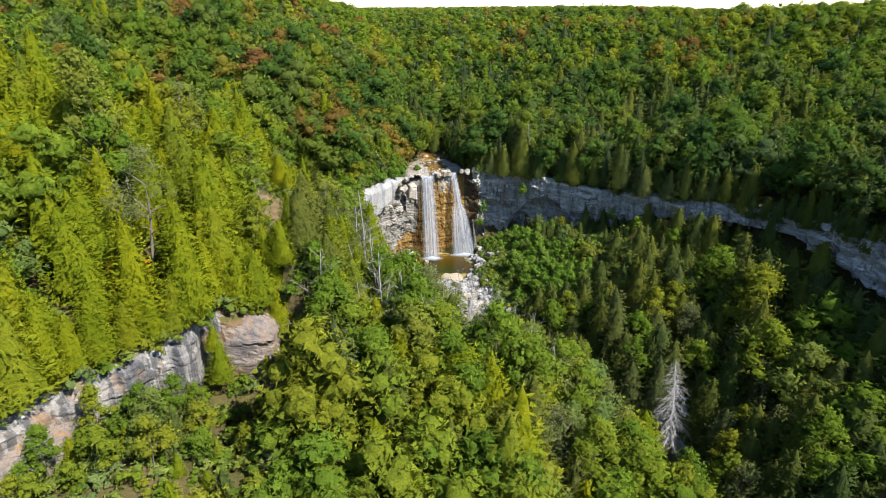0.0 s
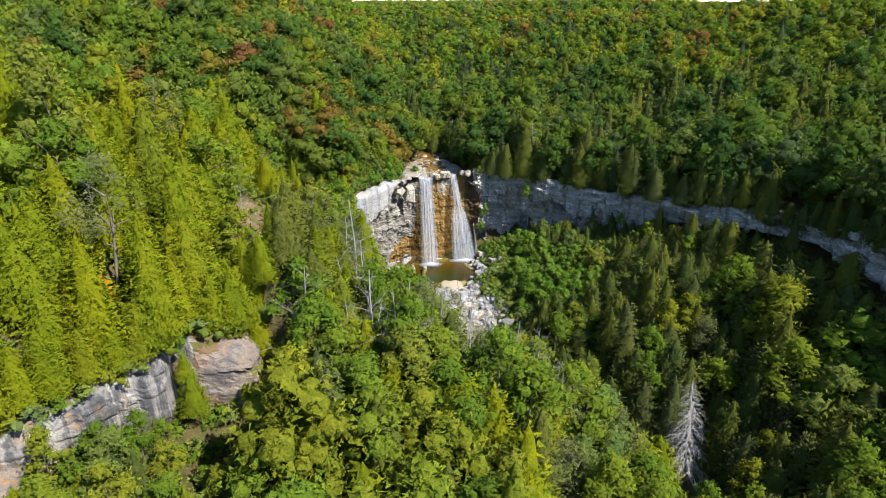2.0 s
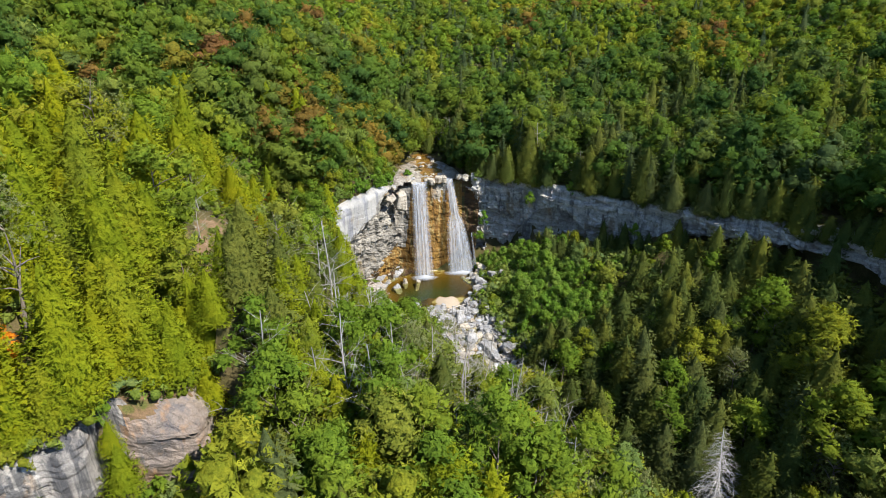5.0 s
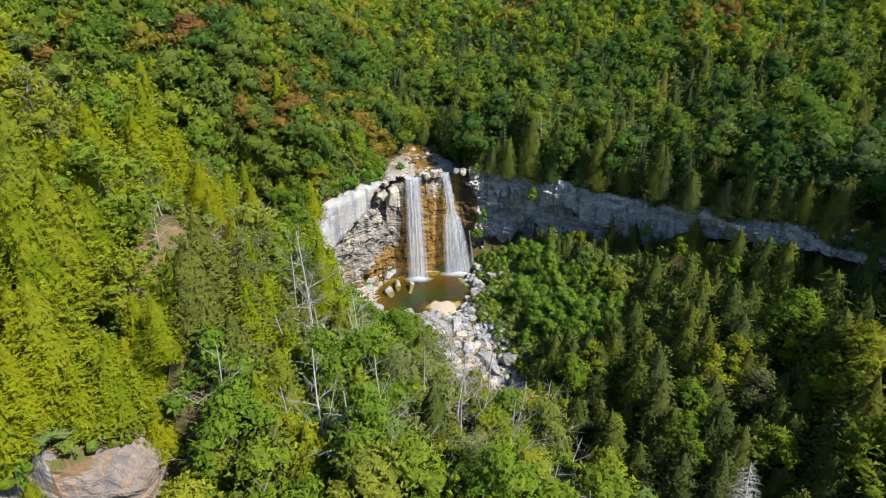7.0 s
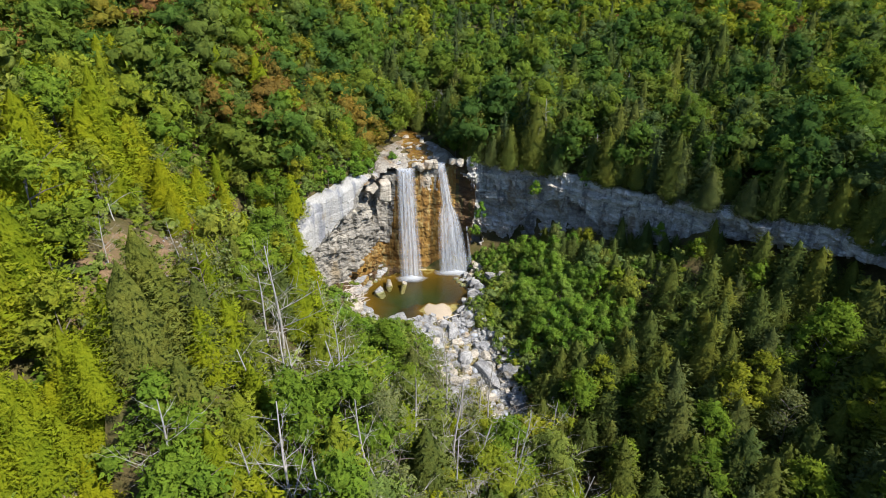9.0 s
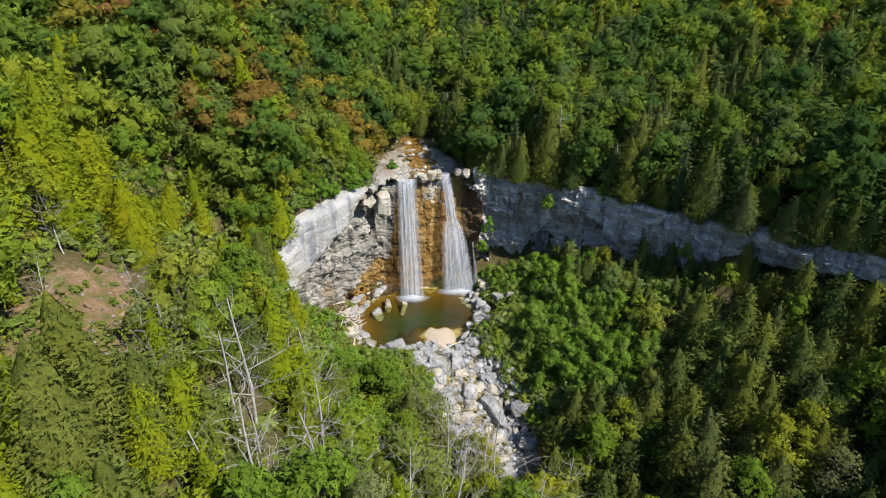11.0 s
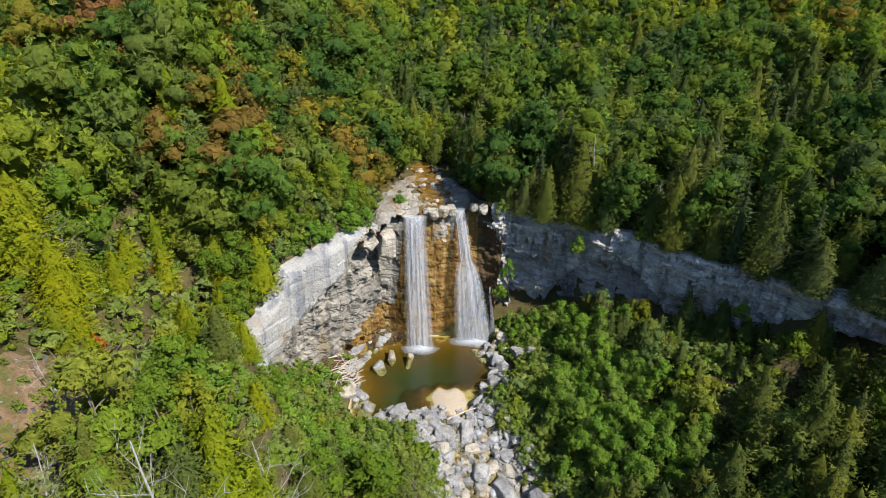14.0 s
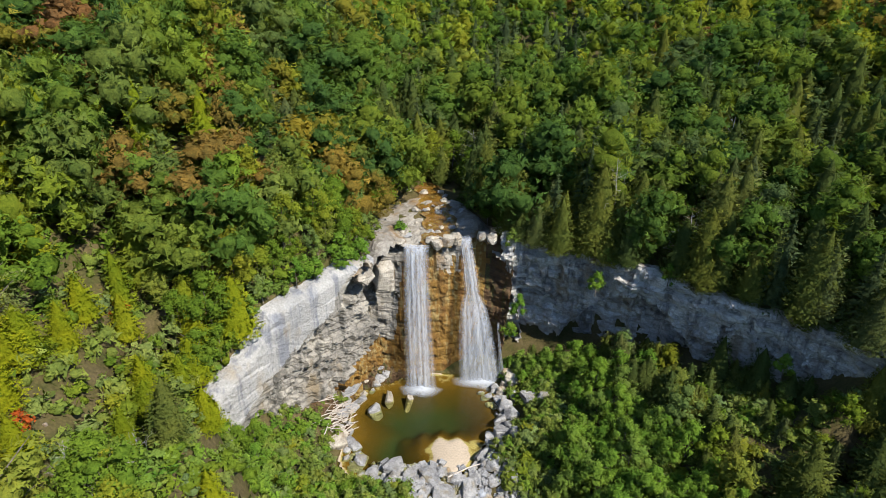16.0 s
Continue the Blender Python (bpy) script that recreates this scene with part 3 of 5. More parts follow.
# rock shelf over which the stream reaches the lip
sx, sy = np.arange(-20, 15.01, 0.8), np.arange(206, 250.01, 0.8)
SX, SY = np.meshgrid(sx, sy, indexing="ij")
ds, zs = along(UPSTREAM, SX, SY)
SZ = zs + 0.05 + 0.10 * np.maximum(ds - 4, 0) + 2.6 * smoothstep((-SX - 6) / 8) * smoothstep((232 - SY) / 16)
step_noise = np.array([[noise.noise((a * 0.16, b * 0.16, 2.0)) + 0.4 * noise.noise((a * 0.5, b * 0.5, 7.0)) for b in sy] for a in sx])
SZ = SZ + np.round(step_noise * 2.2) * 0.35 + 0.25 * step_noise
edge = inside(GORGE, SX, SY)
d_edge = np.minimum(along(LIP_LEFT, SX, SY)[0], along(RIM_LEFT, SX, SY)[0])
keep = ~edge | (d_edge < 0.4)
F = grid_faces(len(sx), len(sy))
F = F[keep.ravel()[F].all(1)]
outer_ring = smoothstep((np.hypot((SX + 4) / 13, (SY - 226) / 20) - 0.8) / 0.3)
SZ = SZ - 3.0 * outer_ring
tagged(new("rock_shelf", mesh_of("rock_shelf", np.stack([SX, SY, SZ], -1).reshape(-1, 3), F, SHELF_ROCK)), "stepped pale limestone shelf above the falls", "rock", kind="structure")


def ribbon(line, half, lift, n=60, cross=5, jitter=0.0, sag=0.0):
    """A winding strip of water on a bed."""
    p = np.array(line, float)
    run = np.r_[0, np.cumsum(np.hypot(*np.diff(p[:, :2], axis=0).T))]
    s = np.linspace(0, run[-1], n)
    x, y, z = (np.interp(s, run, p[:, k]) for k in range(3))
    tx, ty = np.gradient(x), np.gradient(y)
    ln = np.hypot(tx, ty)
    V = []
    for i in range(n):
        for c in np.linspace(-1, 1, cross):
            w = half * (1 + jitter * noise.noise((s[i] * 0.4, c > 0, 1.5)))
            V.append((x[i] + ty[i] / ln[i] * w * c, y[i] - tx[i] / ln[i] * w * c, z[i] + lift + sag * noise.noise((s[i] * 0.6, c, 4.4))))
    return np.array(V), grid_faces(n, cross)


tagged(new("stream_bed", mesh_of("stream_bed", *ribbon([(-1, 221.4, 30.0)] + UPSTREAM[1:4], 3.2, 0.22, 60, 9, 0.5, 0.35), OCHRE_ROCK)), "wet amber rock under the stream", "stream bed", kind="structure")
tagged(new("water_stream", mesh_of("water_stream", *ribbon([(-1, 221.0, 30.0)] + UPSTREAM[1:4], 2.6, 0.30, 50, 5, 0.4, 0.15), STREAM_WATER, smooth=True)), "shallow amber stream running over the rock shelf", "stream", kind="structure")
tagged(new("water_creek", mesh_of("water_creek", *ribbon(CREEK[1:], 3.2, 0.55, 160, 5, 0.4, 0.3), STREAM_WATER, smooth=True)), "narrow creek tumbling between boulders", "stream", kind="structure")
ang = np.linspace(0, 2 * math.pi, 73)[:-1]
ang = np.where(ang > math.pi, ang - 2 * math.pi, ang)
ring = np.array([[POOL[0] + r * POOL[2] * 1.07 * pool_shape(a) * math.cos(a), POOL[1] + r * POOL[3] * 1.07 * pool_shape(a) * math.sin(a), 0.0] for r in (0.02, 0.35, 0.7, 1.0) for a in ang])
quads = [(k * 72 + i, k * 72 + (i + 1) % 72, (k + 1) * 72 + (i + 1) % 72, (k + 1) * 72 + i) for k in range(3) for i in range(72)]
tagged(new("water_pool", mesh_of("water_pool", ring, np.array(quads), POOL_WATER, smooth=True)), "still plunge pool, green in the deep and amber in the shallows", "pool", kind="structure")
bx, by = np.arange(-22, 18.01, 0.6), np.arange(186, 225.01, 0.6)
BX, BY = np.meshgrid(bx, by, indexing="ij")
BZ = floor_height(BX, BY) + 0.06 + 0.10 * np.array([[noise.noise((a * 0.7, b * 0.7, 1.0)) for b in by] for a in bx])
F = grid_faces(len(bx), len(by))
F = F[(pool_distance(BX, BY) < 0.8).ravel()[F].all(1)]
tagged(new("pool_bed", mesh_of("pool_bed", np.stack([BX, BY, BZ], -1).reshape(-1, 3), F, BED, smooth=True)), "silty pool bed rising to a pale sand bar", "pool bed", kind="structure")

ux, uy = np.arange(-30, -6, 0.6), np.arange(186, 222, 0.6)
UX, UY = np.meshgrid(ux, uy, indexing="ij")
UZ = floor_height(UX, UY) + 0.10 + 0.25 * np.array([[noise.noise((a * 0.8, b * 0.8, 1.0)) for b in uy] for a in ux])
F = grid_faces(len(ux), len(uy))
span = (pool_distance(UX, UY) > -0.6) & (pool_distance(UX, UY) < 13) & (UY > 201)
F = F[span.ravel()[F].all(1)]
tagged(new("talus_slope", mesh_of("talus_slope", np.stack([UX, UY, UZ], -1).reshape(-1, 3), F, TALUS)), "brown mossy talus under the overhanging cliff", "talus", kind="structure")

# bare patch of scree on the hillside
qx, qy = np.arange(-58, -20, 1.0), np.arange(120, 162, 1.0)
QX, QY = np.meshgrid(qx, qy, indexing="ij")
QZ = height_at(QX.ravel(), QY.ravel())[0].reshape(QX.shape) + 0.12
blob = np.hypot((QX + 37.5 + 0.2 * (QY - 136)) / 10, (QY - 136) / 15) + 0.35 * np.array([[noise.noise((a * 0.2, b * 0.2, 6.0)) for b in qy] for a in qx])
F = grid_faces(len(qx), len(qy))
F = F[(blob < 1.0).ravel()[F].all(1)]
tagged(new("scree_patch", mesh_of("scree_patch", np.stack([QX, QY, QZ], -1).reshape(-1, 3), F, SCREE, smooth=True)), "bare reddish soil and scree on the steep hillside", "scree", kind="structure")

# ---- waterfalls ----


def water_curtain(seed, foot, lip, w_top, w_foot, h_top, kink=None, strands=34, rows=46):
    """A falling sheet: strands side by side, each with its own line, that spread towards the pool."""
    V = []
    for i in range(strands):
        c = 2 * i / (strands - 1) - 1
        for j in range(rows):
            t = j / (rows - 1)
            if t < 0.08:
                q = t / 0.08
                px_, py_ = lip[0] + c * w_top, lip[1] - 1.6 * q
                pz = h_top - 0.5 * q * q
            else:
                q = (t - 0.08) / 0.92
                spread = q ** 1.3 if not kink else 0.10 * min(1, q / 0.36) + 0.90 * max(0, (q - 0.36) / 0.64) ** 0.5
                px_ = lip[0] + (foot[0] - lip[0]) * (q ** 0.8 if kink else q) + c * (w_top + (w_foot - w_top) * spread)
                py_ = lip[1] - 1.6 + (foot[1] - lip[1] + 1.6) * q ** 0.75
                pz = (h_top - 0.5) * (1 - q) - 0.1
                if kink and pz < kink:
                    py_ -= 0.5 * min(1, (kink - pz) / 5)
            py_ -= 0.35 * math.cos(c * 1.4) + 0.30 * noise.noise((c * 5, seed, t * 0.8)) + 0.08 * noise.noise((c * 16, seed + 2, t * 1.5))
            px_ += 0.15 * noise.noise((c * 7, seed + 5, t * 2.0))
            V.append((px_, py_, pz))
    return np.array(V), grid_faces(strands, rows)


def foam_skirt(seed, x, y, rx, ry, n=22):
    V, R = [], 7
    for k in range(R):
        r = k / (R - 1)
        for i in range(n):
            a = 2 * math.pi * i / n
            w = 1 + 0.25 * noise.noise((math.cos(a) * 2, math.sin(a) * 2, seed))
            V.append((x + rx * r * w * math.cos(a), y + ry * r * w * math.sin(a), 0.06 + 1.1 * (1 - r) ** 1.5 + 0.25 * (1 - r) * noise.noise((a * 3, r * 6, seed))))
    F = [(k * n + i, k * n + (i + 1) % n, (k + 1) * n + (i + 1) % n, (k + 1) * n + i) for k in range(R - 1) for i in range(n)]
    return np.array(V), np.array(F)


def waterfall(label, seed, foot, lip, w_top, w_foot, h, kink=None, thick=0.95):
    top = tagged(new("waterfall"), label, "waterfall", "falls into the pool")
    top.location = (foot[0], foot[1], 0)
    bpy.context.view_layer.update()
    back = Matrix.Translation((-foot[0], -foot[1], 0))
    for k in range(2):
        v, f = water_curtain(seed + 3 * k, (foot[0], foot[1] - 0.4 * k), (lip[0], lip[1] - 0.25 * k), w_top * (1 - 0.12 * k), w_foot * (1 - 0.15 * k), h, kink)
        strand = np.repeat(np.linspace(-1, 1, 34), 46)
        fade = (1 - np.abs(strand) ** (5 if kink else 3)) * (thick - 0.25 * k)
        me = mesh_of("curtain", v - np.array((foot[0], foot[1], 0)), f, FALL_WATER, smooth=True, body=fade)
        part("curtain", me, top)
    v, f = foam_skirt(seed, foot[0], foot[1] - 0.8, w_foot * 1.35, 2.3)
    part("foam", mesh_of("foam", v - np.array((foot[0], foot[1], 0)), f, FOAM, smooth=True, body=np.repeat(np.clip(1.5 * (1 - np.linspace(0, 1, 7)), 0, 1), 22)), top, "white foam where the water strikes the pool")
    return top


waterfall("tall white waterfall curtain plunging from the ochre lip", 2.0, (-4.3, 214.0), (-5.6, 221.0), 2.7, 3.5, 30.9)
waterfall("white waterfall breaking on a ledge and fanning out", 7.0, (8.4, 217.6), (4.0, 226.0), 1.35, 4.8, 30.9, 18.5)
waterfall("thin trickle of water beside the waterfall", 11.0, (13.0, 217.6), (11.6, 220.4), 0.22, 0.9, 13.5, None, 0.5)

# ---- plants: crowns as sprays of leaves ----
rng = np.random.default_rng(7)


def unit(v):
    return v / (np.linalg.norm(v, axis=-1, keepdims=True) + 1e-9)


def sprays(centre, outward, length, width, droop, wild, bend=0.72):
    """Triangles at centre that point along outward, drooping; with soft normals that follow the crown."""
    n = len(centre)
    along_ = unit(outward * np.array((1, 1, 0.4)) + np.array((0, 0, -1)) * droop + rng.normal(0, wild, (n, 3)))
    side = unit(np.cross(along_, outward + rng.normal(0, 0.6, (n, 3)) + np.array((0, 0, 0.3))))
    L, W = (length * rng.uniform(0.6, 1.4, n))[:, None], (width * rng.uniform(0.6, 1.4, n))[:, None]
    a, b, c = centre - along_ * L * 0.45 + side * W * 0.5, centre - along_ * L * 0.35 - side * W * 0.5, centre + along_ * L * 0.55
    face = unit(np.cross(b - a, c - a))
    turn = (face * outward).sum(1) < 0
    b[turn], c[turn] = c[turn].copy(), b[turn].copy()
    face[turn] *= -1
    soft = unit(outward * bend + face * (1 - bend) + np.array((0, 0, 0.12)))
    return np.stack([a, b, c], 1).reshape(-1, 3), np.repeat(soft, 3, 0)


def with_boughs(shell, inner):
    """The leaf sprays and the dense boughs under them, as one crown: places, normals, and which is which."""
    return np.concatenate([shell[0], inner[0]]), np.concatenate([shell[1], inner[1]]), np.r_[np.zeros(len(shell[0])), np.ones(len(inner[0]))]


def spindle(h, r, profile, lift, around=11, rows=8, fill=0.84, seed=0.0):
    """Dense boughs of a conifer: a knobbly spindle round the trunk."""
    t = np.linspace(0, 1, rows)[:, None]
    w = np.linspace(0, 2 * math.pi, around, endpoint=False)[None, :]
    knob = 1 + 0.16 * np.sin(3 * w + seed + 5 * t) + 0.13 * np.sin(5 * w - 11 * t + seed * 2) + 0.10 * np.sin(19 * t + seed * 4)
    rad = r * fill * profile(t) * knob
    z = h * (lift + (0.985 - lift) * t) + 0 * w - 0.10 * rad
    p = np.stack([rad * np.cos(w), rad * np.sin(w), z], -1).reshape(-1, 3)
    nrm = unit(np.stack([np.cos(w) + 0 * t, np.sin(w) + 0 * t, 0.35 + 0.25 * np.sin(19 * t + seed * 4 + 1.4) + 0 * w], -1).reshape(-1, 3))
    i, j = np.meshgrid(np.arange(rows - 1), np.arange(around), indexing="ij")
    a0, a1 = (i * around + j).ravel(), (i * around + (j + 1) % around).ravel()
    tri = np.concatenate([np.stack([a0, a1, a1 + around], 1), np.stack([a0, a1 + around, a0 + around], 1)])
    return p[tri].reshape(-1, 3), nrm[tri].reshape(-1, 3)


GOLD = (1 + 5 ** 0.5) / 2
ICO = unit(np.array([(a, b * GOLD, 0) for a in (-1, 1) for b in (-1, 1)] + [(0, a, b * GOLD) for a in (-1, 1) for b in (-1, 1)] + [(b * GOLD, 0, a) for a in (-1, 1) for b in (-1, 1)]))
ICO_TRI = np.array([(a, b, c) for a in range(12) for b in range(a + 1, 12) for c in range(b + 1, 12) if max(np.linalg.norm(ICO[a] - ICO[b]), np.linalg.norm(ICO[b] - ICO[c]), np.linalg.norm(ICO[a] - ICO[c])) < 1.2])
ICO_TRI = np.array([t if np.dot(np.cross(ICO[t[1]] - ICO[t[0]], ICO[t[2]] - ICO[t[0]]), ICO[t[0]]) > 0 else t[::-1] for t in ICO_TRI])


def clumps_of(centres, radii, middle, seed):
    """Dense leafy clumps, each a lumpy knob of boughs."""
    r3 = np.random.default_rng(int(seed * 13) + 5)
    V, N = [], []
    for c, r in zip(centres, radii):
        knob = ICO * (r * r3.uniform(0.62, 1.2, (12, 1))) * np.array((1, 1, 0.82))
        nrm = unit(ICO + 0.35 * unit(c - middle)[None, :])
        V.append((knob + c)[ICO_TRI].reshape(-1, 3))
        N.append(nrm[ICO_TRI].reshape(-1, 3))
    return np.concatenate(V), np.concatenate(N)


def cedar_profile(t):
    return np.clip(1.0 - t, 0, 1) ** 0.70 * (0.40 + 0.60 * np.minimum(1, (t + 0.05) / 0.20))


def cedar_crown(h, r, n, size, seed):
    """A dense, pointed cone of layered boughs with ragged tips."""
    t = 1 - np.sqrt(1 - rng.uniform(0, 1, n) * 0.985)
    w = rng.uniform(0, 2 * math.pi, n)
    tier = np.sin(4 * w + 31 * t + seed * 4) + 0.8 * np.sin(7 * w - 23 * t + seed * 2)
    rad = r * cedar_profile(t) * (1 + 0.13 * np.sin(3 * w + seed + 5 * t) + 0.13 * tier)
    k = 0.55 + 0.55 * rng.uniform(0, 1, n) ** 0.55
    lean = 0.03 * h * t ** 2
    c = np.stack([rad * k * np.cos(w) + lean * math.cos(seed * 3), rad * k * np.sin(w) + lean * math.sin(seed * 3), h * (0.06 + 0.94 * t) - 0.16 * rad * k + 0.05 * r * tier], 1)
    out = unit(np.stack([np.cos(w), np.sin(w), 0.45 + 0.22 * tier], 1))
    near = n > 300
    return with_boughs(sprays(c, out, size * 1.5, size * 0.8, 0.10, 0.40, 0.74), spindle(h * 0.93, r, cedar_profile, 0.07, 10 if near else 6, 9 if near else 5, 0.66, seed))


def spruce_crown(h, r, n, size, seed):
    """Whorls of drooping boughs with gaps between them."""
    whorls = max(8, int(h * 1.0))
    k = rng.integers(0, whorls, n * 2)
    t = (k + rng.uniform(-0.18, 0.18, n * 2)) / whorls
    keep_ = rng.uniform(0, 1, n * 2) < (1 - t) ** 0.8
    t = np.clip(t[keep_][:n], 0.0, 0.99)
    n = len(t)
    w = rng.uniform(0, 2 * math.pi, n)
    f = rng.uniform(0.45, 1.0, n) ** 0.7
    rad = r * (1 - t) ** 0.9 * f * (1 + 0.22 * np.sin(5 * w + 7 * t * whorls + seed))
    c = np.stack([rad * np.cos(w), rad * np.sin(w), h * (0.10 + 0.90 * t) - 0.28 * rad], 1)
    out = unit(np.stack([np.cos(w), np.sin(w), np.full(n, 0.45)], 1))
    return with_boughs(sprays(c, out, size * 1.5, size * 0.7, 0.35, 0.3, 0.68), spindle(h, r, lambda q: np.clip(1 - q, 0, 1) ** 0.9, 0.08, 6, 5, 0.36, seed))


def broad_crown(h, r, n, size, seed, lobes=24, base=0.30):
    """Many leafy clumps round a forked crown."""
    r3 = np.random.default_rng(int(seed * 10) + 3)
    w = r3.uniform(0, 2 * math.pi, lobes) + np.arange(lobes) * 2.4
    t = r3.uniform(0.02, 1.0, lobes)
    wide = np.sin(np.clip(t * 0.9 + 0.14, 0, 1) * math.pi) ** 0.7
    q = r3.uniform(0.35, 0.92, lobes) * r * wide
    cen = np.stack([q * np.cos(w), q * np.sin(w), h * (base + (0.93 - base) * t)], 1)
    cen[0] = (0, 0, h * 0.88)
    size_l = r * r3.uniform(0.24, 0.44, lobes) * (0.75 + 0.35 * wide) * (24 / lobes) ** 0.33
    pick = r3.choice(lobes, n, p=size_l ** 2 / (size_l ** 2).sum())
    d = unit(rng.normal(0, 1, (n, 3)) + np.array((0, 0, 0.35)))
    c = cen[pick] + d * (size_l[pick] * rng.uniform(0.5, 1.28, n))[:, None] * np.array((1, 1, 0.82))
    out = unit(d + 0.35 * unit(c - np.array((0, 0, h * 0.55))))
    return with_boughs(sprays(c, out, size * 1.15, size * 0.95, 0.1, 0.7, 0.62), clumps_of(cen, size_l * 0.64, np.array((0, 0, h * 0.5)), seed))


def airy_crown(h, r, n, size, seed):
    """A thin crown of loose leaf sprays through which the limbs show."""
    v, nrm, kind_ = broad_crown(h, r, n, size, seed, 20, 0.34)
    return v[kind_ == 0], nrm[kind_ == 0], kind_[kind_ == 0]


def few_lobes(lobes):
    return lambda h, r, n, size, seed: broad_crown(h, r, n, size, seed, lobes)


def trunk_shape(h, r, seed, top=0.85, limbs=0, reach=2.0):
    r3 = np.random.default_rng(int(seed * 7) + 1)
    z = np.linspace(-0.6, h * top, 6)
    p = np.stack([0.12 * h / 10 * np.sin(z * 0.4 + seed), 0.12 * h / 10 * np.cos(z * 0.35 + seed), z], 1)
    p -= np.array((*p[0, :2], 0))
    pieces = [tube(p, np.linspace(r, r * 0.2, 6), 6)]
    for k in range(limbs):
        i = h * r3.uniform(0.3, 0.75)
        w = r3.uniform(0, 6.28)
        q = np.array((np.interp(i, z, p[:, 0]), np.interp(i, z, p[:, 1]), i))
        e = q + reach * r3.uniform(0.5, 1) * np.array((math.cos(w), math.sin(w), r3.uniform(0.4, 1.1)))
        pieces.append(tube([q, (q + e) / 2 + (0, 0, 0.15), e], [r * 0.4, r * 0.25, r * 0.08], 5))
    return join(pieces)


def model(kind, mat, count, tris, size, hs, rs, seed):
    """Some models of one kind, as meshes for single trees."""
    out = []
    for k in range(count):
        h, r = hs[0] + (hs[1] - hs[0]) * k / max(1, count - 1), rs[0] + (rs[1] - rs[0]) * ((k * 5) % count) / max(1, count - 1)
        v, nrm, dense = kind(h, r, tris, size, seed + k * 1.7)
        limbs = {broad_crown: 5, airy_crown: 9}.get(kind, 0)
        tv, tf = trunk_shape(h, 0.09 + 0.009 * h, seed + k, 0.68 if limbs else 0.6, limbs, r * 0.75)
        out.append((mesh_of("crown", v, np.arange(len(v)).reshape(-1, 3), mat, nrm, bough=dense), mesh_of("trunk", tv, tf, BARK, smooth=True), h, r))
    return out


def clouds(kind, count, tris, size, h, r, seed):
    """The same as bare arrays of unit trees, for woods that nobody could count."""
    return [kind(h * (0.85 + 0.3 * k / count), r * (0.85 + 0.3 * ((k * 3) % count) / count), tris, size, seed + 2.3 * k) for k in range(count)]


def plant(models, x, y, z, name, label, category, group, scale=1.0):
    crown, trunk, h, r = models[int(rng.integers(len(models)))]
    top = tagged(new(name), label, category, group)
    top.matrix_basis = pose(float(x), float(y), float(z) - 0.15, float(rng.normal(0, 2.0)), float(rng.normal(0, 2.0)), float(rng.uniform(0, 360))) @ Matrix.Diagonal((scale, scale, scale * float(rng.uniform(0.9, 1.12)), 1))
    part("trunk", trunk, top)
    part("crown", crown, top)
    return top


def woods(name, label, sets):
    """One mesh of many trees. sets: (unit trees, places (n, 3), scales, material)."""
    mats, V, N, T, M, B = [], [], [], [], [], []
    for units, places, scales, mat in sets:
        if len(places) == 0:
            continue
        mats.append(mat)
        for k in range(len(places)):
            v, nrm, dense = units[int(rng.integers(len(units)))]
            w = rng.uniform(0, 2 * math.pi)
            rot = np.array([[math.cos(w), math.sin(w), 0], [-math.sin(w), math.cos(w), 0], [0, 0, 1]])
            s = scales[k]
            V.append((v * np.array((s, s, min(s, 1.4) * rng.uniform(0.88, 1.15)))) @ rot + places[k])
            N.append(nrm @ rot)
            B.append(dense)
            T.append(np.full(len(v), rng.uniform(0.0, 0.999)))
            M.append(np.full(len(v) // 3, len(mats) - 1))
    V = np.concatenate(V)
    me = mesh_of(name, V, np.arange(len(V)).reshape(-1, 3), None, np.concatenate(N), np.concatenate(T), bough=np.concatenate(B))
    for m in mats:
        me.materials.append(m)
    me.polygons.foreach_set("material_index", np.concatenate(M).astype(np.int32))
    return tagged(new(name, me), label, "woods", kind="stuff")


# models seen close
cedars = model(cedar_crown, CEDAR, 6, 2100, 0.42, (12.5, 17.5), (3.7, 5.0), 1.0)
dark_cedars = model(cedar_crown, DARKCEDAR, 6, 1800, 0.44, (12.5, 17.5), (3.8, 5.1), 20.0)
broads = model(broad_crown, BROAD, 7, 1500, 0.56, (12.5, 18), (3.8, 5.2), 40.0)
bright_broads = model(broad_crown, SHRUB, 4, 1300, 0.52, (12, 16), (4.2, 5.4), 240.0)
ashes = model(airy_crown, ASH, 4, 1000, 0.42, (11, 16), (2.8, 3.8), 140.0)
autumn = {"orange": model(broad_crown, ORANGE, 2, 420, 0.42, (4.5, 6), (1.6, 2.0), 60.0), "red": model(broad_crown, RED, 2, 420, 0.42, (5, 7), (1.6, 2.2), 64.0),
          "turning": model(broad_crown, TURNING, 3, 1100, 0.55, (12, 15), (3.4, 4.4), 68.0), "rust": model(spruce_crown, RUST, 1, 600, 0.45, (13, 13), (1.9, 1.9), 72.0)}
shrubs = model(lambda h, r, n, s, q: broad_crown(h, r, n, s, q, 16, 0.08), HERB, 5, 340, 0.32, (1.6, 3.4), (1.3, 2.3), 80.0)
green_shrubs = model(lambda h, r, n, s, q: broad_crown(h, r, n, s, q, 22, 0.08), SHRUB, 5, 520, 0.44, (3.5, 6.5), (2.0, 3.2), 90.0)

